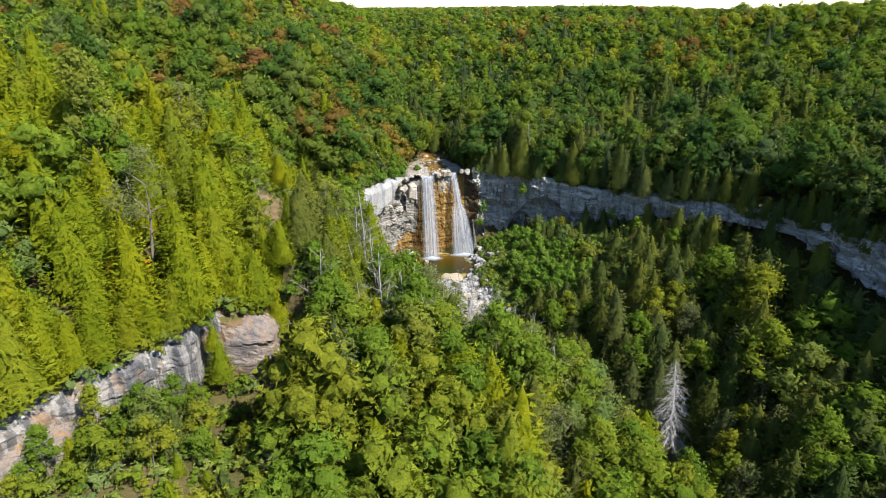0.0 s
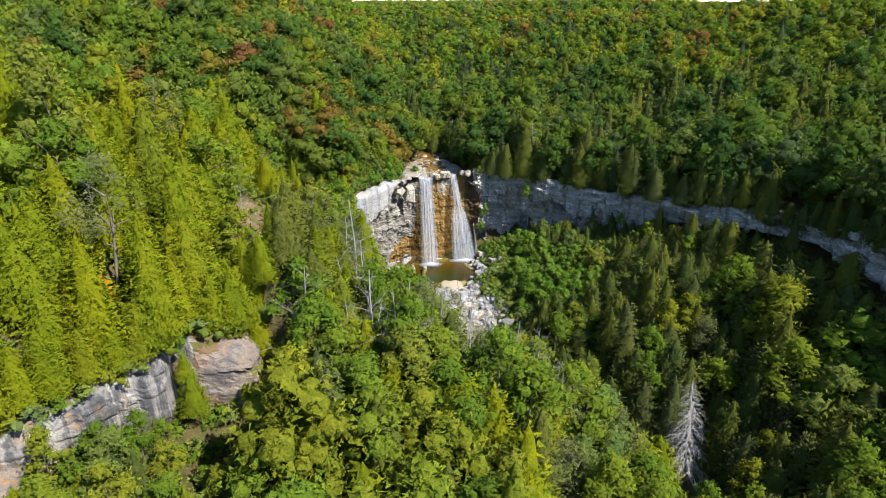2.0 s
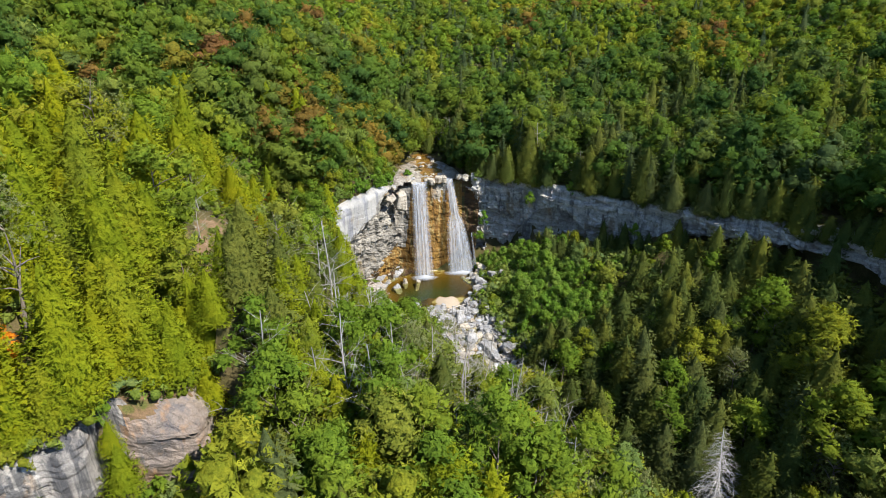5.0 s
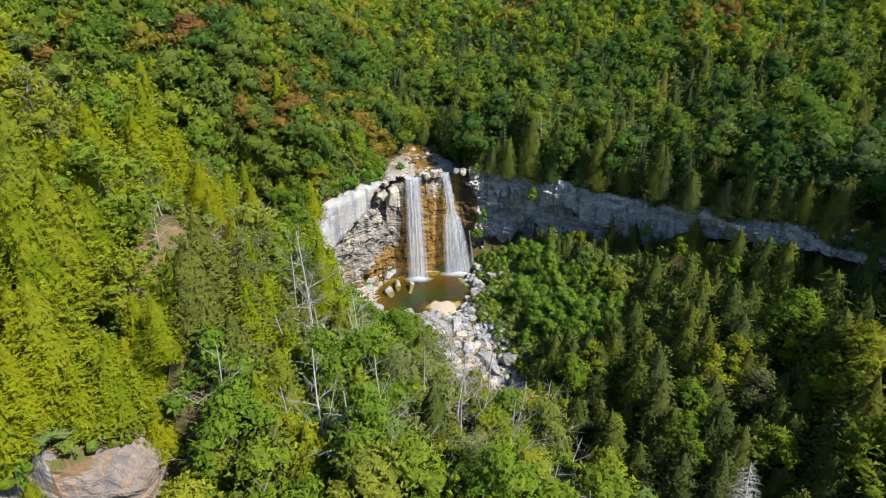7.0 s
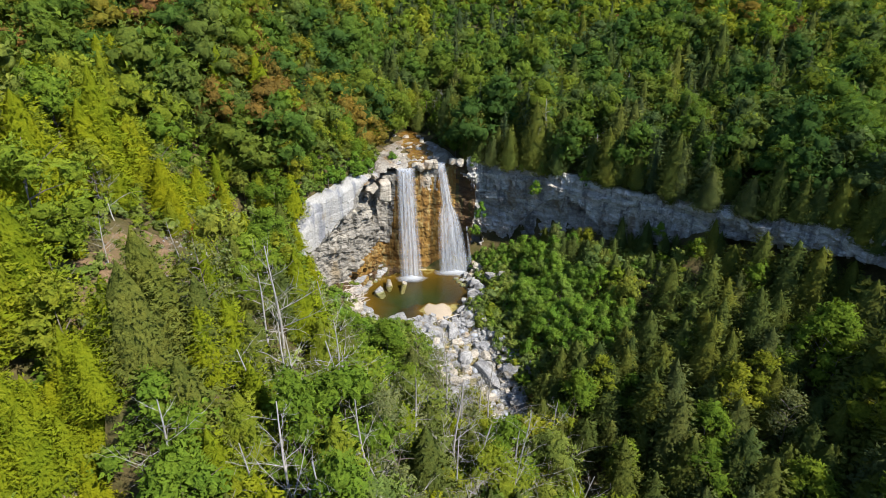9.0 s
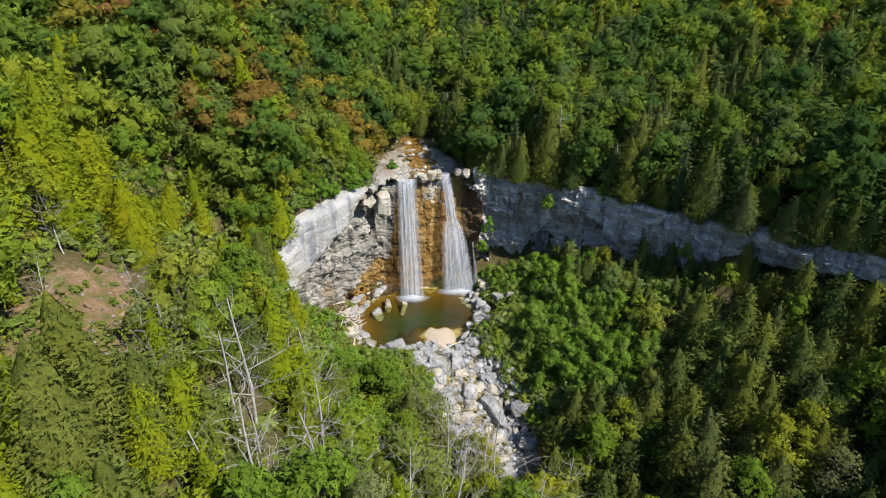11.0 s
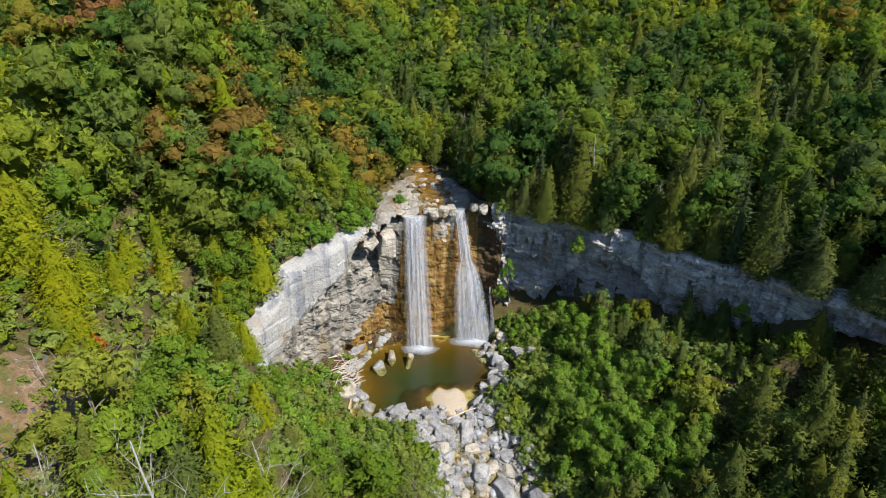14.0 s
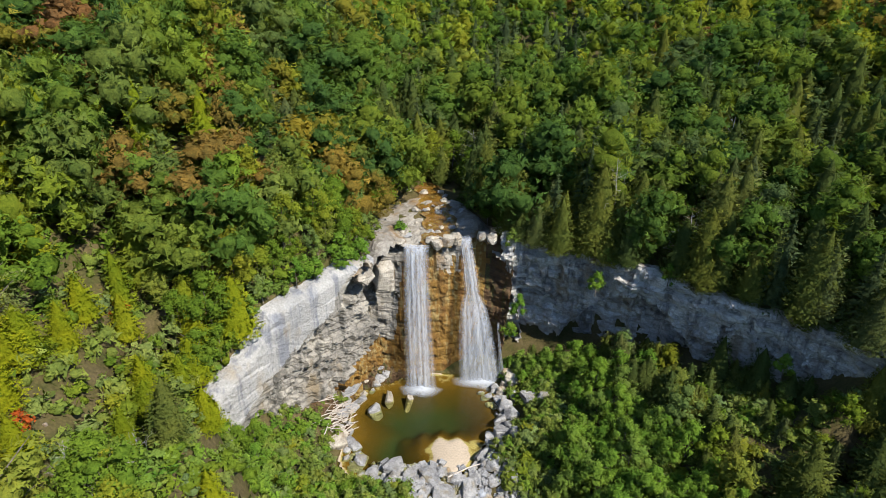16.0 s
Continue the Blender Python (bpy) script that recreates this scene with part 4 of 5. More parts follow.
# models for the woods
far_cedar = clouds(cedar_crown, 7, 560, 0.70, 15.5, 4.2, 3.0)
far_spruce = clouds(spruce_crown, 5, 440, 0.84, 17.0, 3.4, 5.0)
far_broad = clouds(few_lobes(15), 8, 500, 0.86, 14.5, 4.9, 8.0)
thin_cedar = clouds(cedar_crown, 7, 250, 0.96, 15.5, 4.2, 43.0)
thin_spruce = clouds(spruce_crown, 5, 210, 1.1, 17.0, 3.4, 45.0)
thin_broad = clouds(few_lobes(11), 8, 270, 1.05, 14.5, 4.9, 48.0)
dim_cedar = clouds(cedar_crown, 4, 70, 1.5, 13.5, 3.0, 13.0)
dim_broad = clouds(few_lobes(7), 7, 100, 1.45, 12.5, 4.6, 18.0)
haze_broad = clouds(few_lobes(3), 5, 16, 2.6, 12.0, 6.0, 28.0)


# ---- where they grow ----
def jittered(x0, x1, y0, y1, s):
    a, b = np.meshgrid(np.arange(x0, x1, s), np.arange(y0, y1, s), indexing="ij")
    a, b = a.ravel(), b.ravel()
    return a + rng.uniform(-0.42, 0.42, a.shape) * s, b + rng.uniform(-0.42, 0.42, b.shape) * s


X, Y = jittered(-190, 190, 12, 300, 5.7)
X2, Y2 = jittered(-62, 75, 14, 112, 6.5)
X3, Y3 = jittered(10, 50, 164, 220, 3.4)
X, Y = np.r_[X, X2, X3], np.r_[Y, Y2, Y3]
in_view = np.abs(X) < 34 + 0.92 * Y
grid_count = int(in_view[:len(X) - len(X2) - len(X3)].sum())
X, Y = X[in_view], Y[in_view]
outer, inner, within, rim, gentle, left, dist = parts_of_land(X, Y)
Z = np.where(within, inner, outer)
creek = along(CREEK, X, Y)[0]
creek_left = inside([(-300, 400)] + [(a, b) for a, b, _ in [(0, 400, 0)] + CREEK] + [(-300, -90)], X, Y)
brook = along(UPSTREAM, X, Y)[0]
extra = np.arange(len(X)) >= grid_count
clear = pool_distance(X, Y) < np.where(X > 5, 6.5, 5)
clear |= within & (creek < 3.5 + 8.5 * smoothstep((Y - 158) / 12))
clear |= within & (rim < np.where((X > 14) & (Y > 190), 1.2, 2.4)) & (gentle < 0.5)
clear |= ~within & (rim < 1.0) & (gentle < 0.5)
clear |= ~within & (brook < 6.0) & (Y < 246)
clear |= ~within & (X > -19) & (X < 13) & (Y > 205) & (Y < 232) & (np.hypot((X + 2) / 12, (Y - 224) / 12) < 1)
bare = np.hypot((X + 37.5 + 0.2 * (Y - 136)) / 10, (Y - 136) / 15) < 1
clear |= bare & (rng.uniform(0, 1, X.shape) < 0.84)
clear |= within & (np.hypot((X + 34) / 9, (Y - 92) / 13) < 1)
shore = within & (Y > 168) & (Y < 222) & (~creek_left) & (creek < 34)
near_left = within & creek_left & (Y > 166) & (X > -27)
dice = rng.uniform(0, 1, X.shape)
kin = np.clip(dice + 0.34 * bumps(X * 2.4, Y * 2.4, 6), 0, 0.999)
dice = np.where(~left & ~within, kin, dice)
left = left & ((Y < 205) | (brook > rng.uniform(2, 45, X.shape)))
back_hill = left & ~within & ((dist > 70) | (Y > 188))
kind = np.full(X.shape, "cedar", dtype=object)
kind[left & ~within] = np.where(dice[left & ~within] < 0.80, "cedar", "broad")
kind[back_hill] = np.select([dice[back_hill] < 0.12, dice[back_hill] < 0.24], ["cedar", "turning"], np.where(rng.uniform(0, 1, int(back_hill.sum())) < 0.18, "broad", "maple"))
sel = ~left & ~within
kind[sel] = np.select([dice[sel] < 0.46, dice[sel] < 0.60], ["dark", "spruce"], "maple")
sel = ~left & ~within & (dist > 95)
kind[sel] = np.select([dice[sel] < 0.26, dice[sel] < 0.38, dice[sel] < 0.42], ["dark", "spruce", "turning"], np.where(rng.uniform(0, 1, int(sel.sum())) < 0.4, "broad", "maple"))
sel = within & creek_left
kind[sel] = np.select([dice[sel] < 0.22, dice[sel] < 0.42], ["cedar", "dark"], "broad")
sel = within & ~creek_left
kind[sel] = np.where(dice[sel] < 0.80, "dark", "broad")
sel = within & creek_left & (X < -11) & (Y > 112) & (Y < 184)
kind[sel] = np.select([dice[sel] < 0.05, dice[sel] < 0.50, dice[sel] < 0.80], ["none", "cedar", "dark"], "broad")
kind[shore | near_left] = "low"
kind[clear | (extra & ~within)] = "none"
SCALE = rng.uniform(0.74, 1.26, X.shape) * np.where(within, 1.0, 1.06) * np.where(within & (Y < 150), 1.18, 1.0) * np.where(within & (X < -30) & (Y < 108) & (rim < 15), 0.80, 1.0) * np.where(within & ~creek_left & (X < 64) & (Y > 172), 0.62, 1.0) * np.where(within & ~creek_left & (X > 55) & (rim < 24), 1.15, 1.0) * np.where(within & (X > 76), 1.25, 1.0) * np.where((X < -11) & (X > -44) & (Y > 112) & (Y < 184), 0.84, 1.0)

top_limit = np.where(within & (X < -28) & (Y < 110), np.where(X < -44, 31.5, 27.0), 99.0)
top_limit = np.where(within & (X > 14) & (X < 86) & (rim < 17), np.where(X < 62, 20.0, 26.0), top_limit)
SCALE = SCALE * np.where(~within & np.isin(kind.astype(str), ["maple", "broad", "turning"]), 1.22, 1.0)
SCALE = np.minimum(SCALE, (top_limit - Z) / 17.0)
kind[SCALE < 0.2] = "none"

SCALE = np.where(bare, SCALE * 0.5, SCALE)
dry = (X > -50) & (X < -17) & (Y > 144) & (Y < 186)
SCALE = np.where(dry, SCALE * 0.66, SCALE)
kind[dry & (rng.uniform(0, 1, X.shape) < 0.12)] = "none"
# the dead conifer stands free
ahead = along([(59.5, 129, 0), (46, 103, 0)], X, Y)[0]
kind[within & (ahead < 5.5)] = "none"

close_left = (X > -66) & (X < -22) & (Y > 76) & (Y < 172) & ~within
close_rim = ~left & ~within & (rim < 13) & (Y > 150)
close_floor = within & (Y > 88) & (Y < 172) & (X > -34) & (X < 84)
single = close_left | close_rim | close_floor
counts = {"cedar": 0, "dark": 0, "broad": 0}
made = np.zeros(X.shape, bool)
for i in np.argsort(Y):
    k = kind[i]
    if k == "low":
        shore_gap = float(pool_distance(X[i:i + 1], Y[i:i + 1])[0])
        made[i] = True
        if X[i] > 8 and (shore_gap < 11 or creek[i] < 15) and rng.uniform() < 0.6:
            continue
        if X[i] > 8 and shore_gap > 15 and creek[i] > 15:
            plant(bright_broads, X[i], Y[i], Z[i], "broadleaf_tree", "bright green broadleaf tree below the shaded cliff", "tree", "broadleaf trees in the gorge", float(rng.uniform(0.40, 0.62)))
        else:
            sc = float(rng.uniform(0.7, 1.1)) * min(1.1, 0.35 + 0.045 * shore_gap) if X[i] > 8 else float(rng.uniform(0.5, 0.9))
            plant(green_shrubs, X[i], Y[i], Z[i], "shrub", "leafy green shrub on the bank beside the pool", "shrub", "shrubs round the pool", sc)
    elif single[i] and k in counts and counts[k] < 300:
        counts[k] += 1
        made[i] = True
        s = float(SCALE[i])
        if k == "cedar":
            plant(cedars, X[i], Y[i], Z[i], "cedar_tree", "pointed yellow-green cedar on the sunny slope", "tree", "cedars on the slope", s)
        elif k == "dark":
            plant(dark_cedars, X[i], Y[i], Z[i], "conifer_tree", "dense dark olive conifer among the shaded woods", "tree", "conifers along the cliff", s)
        else:
            thin_leaf = bool(rng.uniform() < 0.28)
            plant(ashes if thin_leaf else broads, X[i], Y[i], Z[i], "broadleaf_tree", "thinly leaved grey-green tree in the gorge" if thin_leaf else "leafy green broadleaf tree in the gorge", "tree", "broadleaf trees in the gorge", s)


def some(mask):
    return np.stack([X, Y, Z - 0.2], 1)[mask], SCALE[mask]


sets = []
away = np.hypot(X - 8, Y - 112) > 172
for k, units, thin, mat in (("cedar", far_cedar, thin_cedar, CEDAR), ("dark", far_cedar, thin_cedar, DARKCEDAR), ("spruce", far_spruce, thin_spruce, SPRUCE), ("broad", far_broad, thin_broad, BROAD), ("maple", far_broad, thin_broad, MAPLE), ("turning", far_broad, thin_broad, TURNING)):
    sets.append((units, *some((kind == k) & ~made & ~away), mat))
    sets.append((thin, *some((kind == k) & ~made & away), mat))
woods("woods", "mixed green woods of cedar, spruce and maple", sets)

# farther woods, thinner with distance
sets = []
for r0, r1, gap, units_c, units_b, size in ((285, 720, 0.0215, dim_cedar, dim_broad, 0.0), (720, 3600, 0.019, haze_broad, haze_broad, 1.0)):
    r, P = r0, []
    while r < r1:
        s = gap * r
        w = np.arange(-0.80, 0.80, s / r) + rng.uniform(0, s / r)
        rr = r + rng.uniform(-0.45, 0.45, w.shape) * s
        w = w + rng.uniform(-0.3, 0.3, w.shape) * s / r
        P.append(np.stack([rr * np.sin(w), rr * np.cos(w), np.full(w.shape, s)], 1))
        r += s
    P = np.concatenate(P)
    P = P[~((np.abs(P[:, 0]) < 190) & (P[:, 1] < 300))]
    o, _, _, _, _, lf, _ = parts_of_land(P[:, 0], P[:, 1])
    at = np.stack([P[:, 0], P[:, 1], o - 0.3], 1)
    sc = np.clip(P[:, 2] / (6.4 if size == 0 else 10.0), 0.85, 3.0) * rng.uniform(0.7, 1.3, len(P))
    di = np.clip(rng.uniform(0, 1, len(P)) + 0.3 * bumps(P[:, 0] * 1.2, P[:, 1] * 1.2, 6), 0, 0.99)
    lf = lf & (along(UPSTREAM, P[:, 0], P[:, 1])[0] > rng.uniform(2, 90, len(P)))
    con = di < np.where(lf, 0.12, 0.24)
    tu = di > np.where(lf, 0.92, 0.985)
    deep = rng.uniform(0, 1, len(P)) + 0.4 * bumps(P[:, 0], P[:, 1], 3) < 0.45
    sets += [(units_c, at[con], sc[con], SPRUCE), (units_b, at[~con & ~tu & lf], sc[~con & ~tu & lf], BROAD), (units_b, at[~con & ~tu & ~lf & deep], sc[~con & ~tu & ~lf & deep], MAPLE), (units_b, at[~con & ~tu & ~lf & ~deep], sc[~con & ~tu & ~lf & ~deep], BROAD), (units_b, at[tu], sc[tu], TURNING)]
woods("distant_woods", "distant rolling woods to the skyline", sets)

# undergrowth that hides the ground under the trees
X4, Y4 = jittered(-75, 75, 40, 200, 3.0)
ins = inside(GORGE, X4, Y4)
slope = ~ins & (X4 < -20) & (np.hypot((X4 + 34 + 0.4 * (Y4 - 141)) / 11, (Y4 - 140) / 14) > 1)
ok = (ins & (along(CREEK, X4, Y4)[0] > 8) & (pool_distance(X4, Y4) > 6)) | slope
bush = clouds(lambda h, r, n_, s, q: broad_crown(h, r, n_, s, q, 7, 0.05), 4, 36, 1.0, 2.6, 2.2, 33.0)
at = np.stack([X4, Y4, surface(X4, Y4) - 0.2], 1)
half = rng.uniform(0, 1, len(X4)) < 0.6
woods("undergrowth", "green undergrowth between the trees", [(bush, at[ok & half], rng.uniform(0.7, 1.2, (ok & half).sum()), HERB), (bush, at[ok & ~half], rng.uniform(0.7, 1.2, (ok & ~half).sum()), BROAD)])


# lush herbs on the bank between the left wall, the pool and the creek
herb = clouds(lambda h, r, n_, s, q: broad_crown(h, r, n_, s, q, 9, 0.03), 5, 90, 0.42, 1.7, 1.5, 53.0)
X5, Y5 = jittered(-36, 8, 150, 216, 1.7)
pd5 = pool_distance(X5, Y5)
under5 = ~inside(GORGE, X5, Y5) & (along(RIM_LEFT[11:15], X5, Y5)[0] < 4.5) & (X5 < -16)
ok = (inside(GORGE, X5, Y5) | under5) & (pd5 > 2.2 + rng.uniform(-0.8, 0.8, X5.shape)) & (pd5 < 48) & (along(CREEK, X5, Y5)[0] > 8.5) & (X5 < 4)
ok &= ((Y5 < 203.5) | ((X5 < -19) & (Y5 < 208))) & (np.hypot(X5 + 19.2, Y5 - 201.8) > 3.4)
at = np.stack([X5, Y5, np.where(under5, floor_height(X5, Y5), surface(X5, Y5)) - 0.15], 1)
half = rng.uniform(0, 1, len(X5)) < 0.55
woods("bank_herbs", "lush light green herbs and young shrubs on the bank", [(herb, at[ok & half], rng.uniform(0.6, 1.2, (ok & half).sum()), HERB), (herb, at[ok & ~half], rng.uniform(0.6, 1.2, (ok & ~half).sum()), SHRUB)])
# the same at the foot of the right wall
X6, Y6 = jittered(13, 58, 164, 222, 1.7)
pd6 = pool_distance(X6, Y6)
ok = inside(GORGE, X6, Y6) & (pd6 > np.where((Y6 > 209) & (X6 > 14.5), 2.0, 4.2)) & (along(CREEK, X6, Y6)[0] > 8.5) & (along(RIM_RIGHT, X6, Y6)[0] > 1.0) & ((pd6 < 17) | (along(CREEK, X6, Y6)[0] < 22) | (along(RIM_RIGHT, X6, Y6)[0] < 9))
at = np.stack([X6, Y6, surface(X6, Y6) - 0.15], 1)
half6 = rng.uniform(0, 1, len(X6)) < 0.6
woods("shore_herbs", "grey-green herbs and brambles between shore and cliff", [(herb, at[ok & half6], rng.uniform(0.8, 1.5, (ok & half6).sum()), HERB), (herb, at[ok & ~half6], rng.uniform(0.8, 1.4, (ok & ~half6).sum()), SHRUB)])

# ---- trees that have turned ----
for colour, label, spots in (("orange", "small orange autumn maple on the slope", [(-87, 136), (-31, 141.3), (-28.5, 139), (-33, 146), (-112, 240)]),
                             ("red", "small red autumn maple among green cedars", [(-38.2, 156.4), (-137, 215), (-79, 240), (-32, 302), (-42.8, 181)]),
                             ("turning", "broad maple turning yellow and brown", [(-70, 217), (-59, 213), (-51, 221), (-36, 210), (-73, 203), (-44, 226), (-48, 220), (-61, 216), (-79, 262), (-40, 216), (-46, 234), (-68, 198), (49, 306), (-52, 242), (-70, 226), (-58, 252)]),
                             ("rust", "dying rust-brown spruce on the slope", [(-55.7, 127), (-38.8, 214.5), (-42, 222)])):
    for x, y in spots:
        plant(autumn[colour], x, y, surface(x, y), "autumn_tree", label, "tree", "", {"turning": 1.05, "rust": 1.0}.get(colour, 0.62))

plant(autumn["orange"], -55, 97, surface(-55, 97), "autumn_tree", "orange autumn maple among the slope's cedars", "tree", "", 1.75)
for x, y, c in ((-151, 232, "orange"), (-165, 262, "red"), (-118, 214, "orange"), (-124, 236, "orange")):
    plant(autumn[c], x, y, surface(x, y), "autumn_tree", "orange and red autumn maple high on the hill", "tree", "", 2.2)

# ---- bare and dead trees ----


def twigs(base, way, length, radius, seed, fork=5, droop=0.0):
    """A limb with side twigs."""
    r3 = np.random.default_rng(seed)
    way = np.array(way, float) / np.linalg.norm(way)
    p = [np.array(base, float)]
    for k in range(4):
        way = way + r3.normal(0, 0.12, 3) + np.array((0, 0, -droop * 0.25))
        p.append(p[-1] + way / np.linalg.norm(way) * length / 4)
    pieces = [tube(p, np.linspace(radius, radius * 0.3, 5), 4)]
    for k in range(fork):
        q = p[1 + k % 4]
        w = way + r3.normal(0, 0.75, 3) + np.array((0, 0, 0.15 - droop))
        e = q + w / np.linalg.norm(w) * length * r3.uniform(0.25, 0.5)
        pieces.append(tube([q, (q + e) / 2 + r3.normal(0, 0.06, 3), e], [radius * 0.45, radius * 0.3, radius * 0.15], 3))
    return join(pieces)


def bare_model(h, limbs, seed, spread, mat, rise=0.55, droop=0.0, low=0.22, fork=9):
    r3 = np.random.default_rng(seed)
    z = np.linspace(-0.5, h, 8)
    p = np.stack([0.25 * np.sin(z * 0.35 + seed), 0.25 * np.cos(z * 0.3 + seed), z], 1)
    p -= np.array((*p[0, :2], 0))
    r = 0.06 + 0.0075 * h
    meshes = [("trunk", mesh_of("trunk", *tube(p, np.linspace(r, r * 0.25, 8), 6), mat, smooth=True))]
    for k in range(limbs):
        t = low + (0.97 - low) * (k + r3.uniform(0, 0.8)) / limbs
        q = np.array([np.interp(t * h, z, p[:, a]) for a in range(3)])
        w = k * 2.4 + r3.uniform(-0.5, 0.5)
        reach = spread * (1.15 - t) * r3.uniform(0.7, 1.2) + 0.5
        meshes.append(("limb", mesh_of("limb", *twigs(q, (math.cos(w), math.sin(w), rise), reach, r * 0.34 * (1.2 - t), seed * 50 + k, fork, droop), mat)))
    return meshes


bare = [bare_model(h, n, s, sp, DEADWOOD) for h, n, s, sp in ((13, 14, 1, 5.0), (16, 16, 2, 4.6), (11, 13, 3, 5.4), (15, 15, 4, 5.4))]


def stand(meshes, x, y, z, name, label, lean=(0, 0), scale=1.0, turn=None):
    top = tagged(new(name), label, "dead tree", "bare trees")
    top.matrix_basis = pose(float(x), float(y), float(z) - 0.2, lean[0], lean[1], float(rng.uniform(0, 360)) if turn is None else turn) @ Matrix.Scale(scale, 4)
    for nm, me in meshes:
        piece = part(nm, me, top)
        if nm == "dead_crown":
            tagged(piece, kind="stuff")
    return top


for x, y in ((-13, 137), (-18, 121), (-6, 113), (-16, 124), (26, 147), (2, 140), (-5, 117), (-10, 128), (6, 131), (-20, 131), (14, 138), (-2, 124), (-15, 146), (9, 118), (24, 128), (-24, 108), (33, 122), (-8, 104)):
    stand(bare[int(rng.integers(4))], x, y, surface(x, y), "bare_tree", "leafless grey tree standing among the gorge woods", (float(rng.normal(0, 4)), float(rng.normal(0, 4))), float(rng.uniform(1.3, 1.6)))
for k in range(30):
    x, y = rng.uniform(-22, 24), rng.uniform(100, 156)
    stand(bare[int(rng.integers(4))], x, y, surface(x, y), "bare_tree", "leafless grey tree standing among the gorge woods", (float(rng.normal(0, 4)), float(rng.normal(0, 4))), float(rng.uniform(1.25, 1.6)))
for x, y in ((-26.5, 123.5), (-29, 129), (-27.5, 133), (-25.5, 129.5), (-31, 136.5), (-24.5, 137), (-26, 141.5), (-23.5, 145), (-38, 148), (-44, 139), (-31, 152), (-27, 158), (-52, 120), (-60, 112), (-70, 128), (-48, 150)):
    stand(bare[int(rng.integers(4))], x, y, surface(x, y), "bare_tree", "bleached bare tree on the dry hillside", (float(rng.normal(0, 6)), float(rng.normal(0, 6))), float(rng.uniform(0.55, 0.75)))
for x, y in ((125, 238), (134, 255), (77, 280), (4, 250), (32, 222), (45, 216), (92, 192), (60, 245)):
    stand(bare[int(rng.integers(4))], x, y, surface(x, y), "bare_tree", "pale leafless tree rising from the plateau woods", (0, 0), float(rng.uniform(0.95, 1.2)))
stand(bare[1], -31, 131, surface(-31, 131), "fallen_tree", "bleached fallen trunk lying on the scree", (70, 20), 0.8, 20)
snag_parts = bare_model(26, 150, 9, 6.2, SILVER, -0.15, 0.55, 0.08, 11)
pieces, count = [], 0
for _, me in snag_parts[1:]:
    v = np.array([p.co for p in me.vertices])
    pieces.append((v, np.array([tuple(p.vertices) for p in me.polygons])))
white_snag = [snag_parts[0], ("dead_crown", mesh_of("dead_crown", *join(pieces), SILVER))]
stand(white_snag, 59.5, 127.5, -17.0, "dead_conifer", "tall silver-grey dead conifer with drooping branches", (0, -4), 1.0, 0)

# ---- boulders ----


def stone_mesh(seed, mat):
    r3 = np.random.default_rng(seed)
    bm = bmesh.new()
    for p in unit(r3.normal(0, 1, (22, 3))) * r3.uniform(0.8, 1.2, (22, 1)) * r3.uniform(0.75, 1.2, (1, 3)):
        p = np.clip(p, -0.80 + r3.uniform(-0.05, 0.05, 3), 0.82 + r3.uniform(-0.05, 0.05, 3))
        bm.verts.new(p)
    bmesh.ops.convex_hull(bm, input=bm.verts)
    bmesh.ops.bevel(bm, geom=[e for e in bm.edges if e.calc_length() > 0.35], offset=0.035, segments=1, affect="EDGES")
    me = bpy.data.meshes.new("boulder")
    bm.to_mesh(me)
    bm.free()
    me.materials.append(mat)
    return me


grey_stones, pale_stones = [stone_mesh(100 + k, BOULDER) for k in range(9)], [stone_mesh(200 + k, PALE_BOULDER) for k in range(6)]
placed = []


def boulder(x, y, w, l, h, z=None, pale=False, turn=None, label=""):
    me = (pale_stones if pale else grey_stones)[int(rng.integers(6 if pale else 9))]
    ob = new("boulder", me)
    z = float(floor_height(np.array(x), np.array(y))) if z is None else z
    ob.matrix_basis = pose(x, y, z + 0.28 * h, float(rng.normal(0, 10)), float(rng.normal(0, 10)), float(rng.uniform(0, 360)) if turn is None else turn) @ Matrix.Diagonal((w * 0.58, l * 0.58, h * 0.62, 1))
    placed.append((x, y, max(w, l) * 0.42))
    return tagged(ob, label or ("pale weathered limestone boulder in the creek bed" if pale else "grey angular limestone boulder in the creek bed"), "boulder", "boulders below the pool")


for x, y, w, l in ((9.6, 180, 4.8, 4.6), (20.8, 175, 5.0, 4.6), (16.8, 186, 3.9, 3.4), (19.5, 184, 2.7, 3.4), (2.8, 186.7, 4.5, 4.6), (-1.3, 181.5, 3.9, 4.0), (21.9, 167.5, 5.0, 3.2), (4.8, 190, 3.6, 3.0), (-13.2, 193, 2.8, 3.2), (-6.1, 185, 2.9, 2.6), (11.4, 192.7, 3.4, 2.2)):
    boulder(x, y, w, l, 0.62 * (w + l) / 2, turn=float(rng.uniform(-20, 20)))
boulder(14.8, 175.5, 4.0, 10.0, 3.4, turn=22, label="great tilted grey boulder lying across the creek")
for x, y, w, l in ((7.2, 173, 4.2, 2.4), (15.7, 169.5, 3.6, 2.4), (8.1, 184.7, 3.6, 2.6), (11.6, 168.4, 3.0, 2.0), (6.7, 167.6, 2.4, 2.2), (13.5, 193.5, 2.2, 1.5)):
    boulder(x, y, w, l, 0.55 * (w + l) / 2, pale=True, turn=float(rng.uniform(-20, 20)))
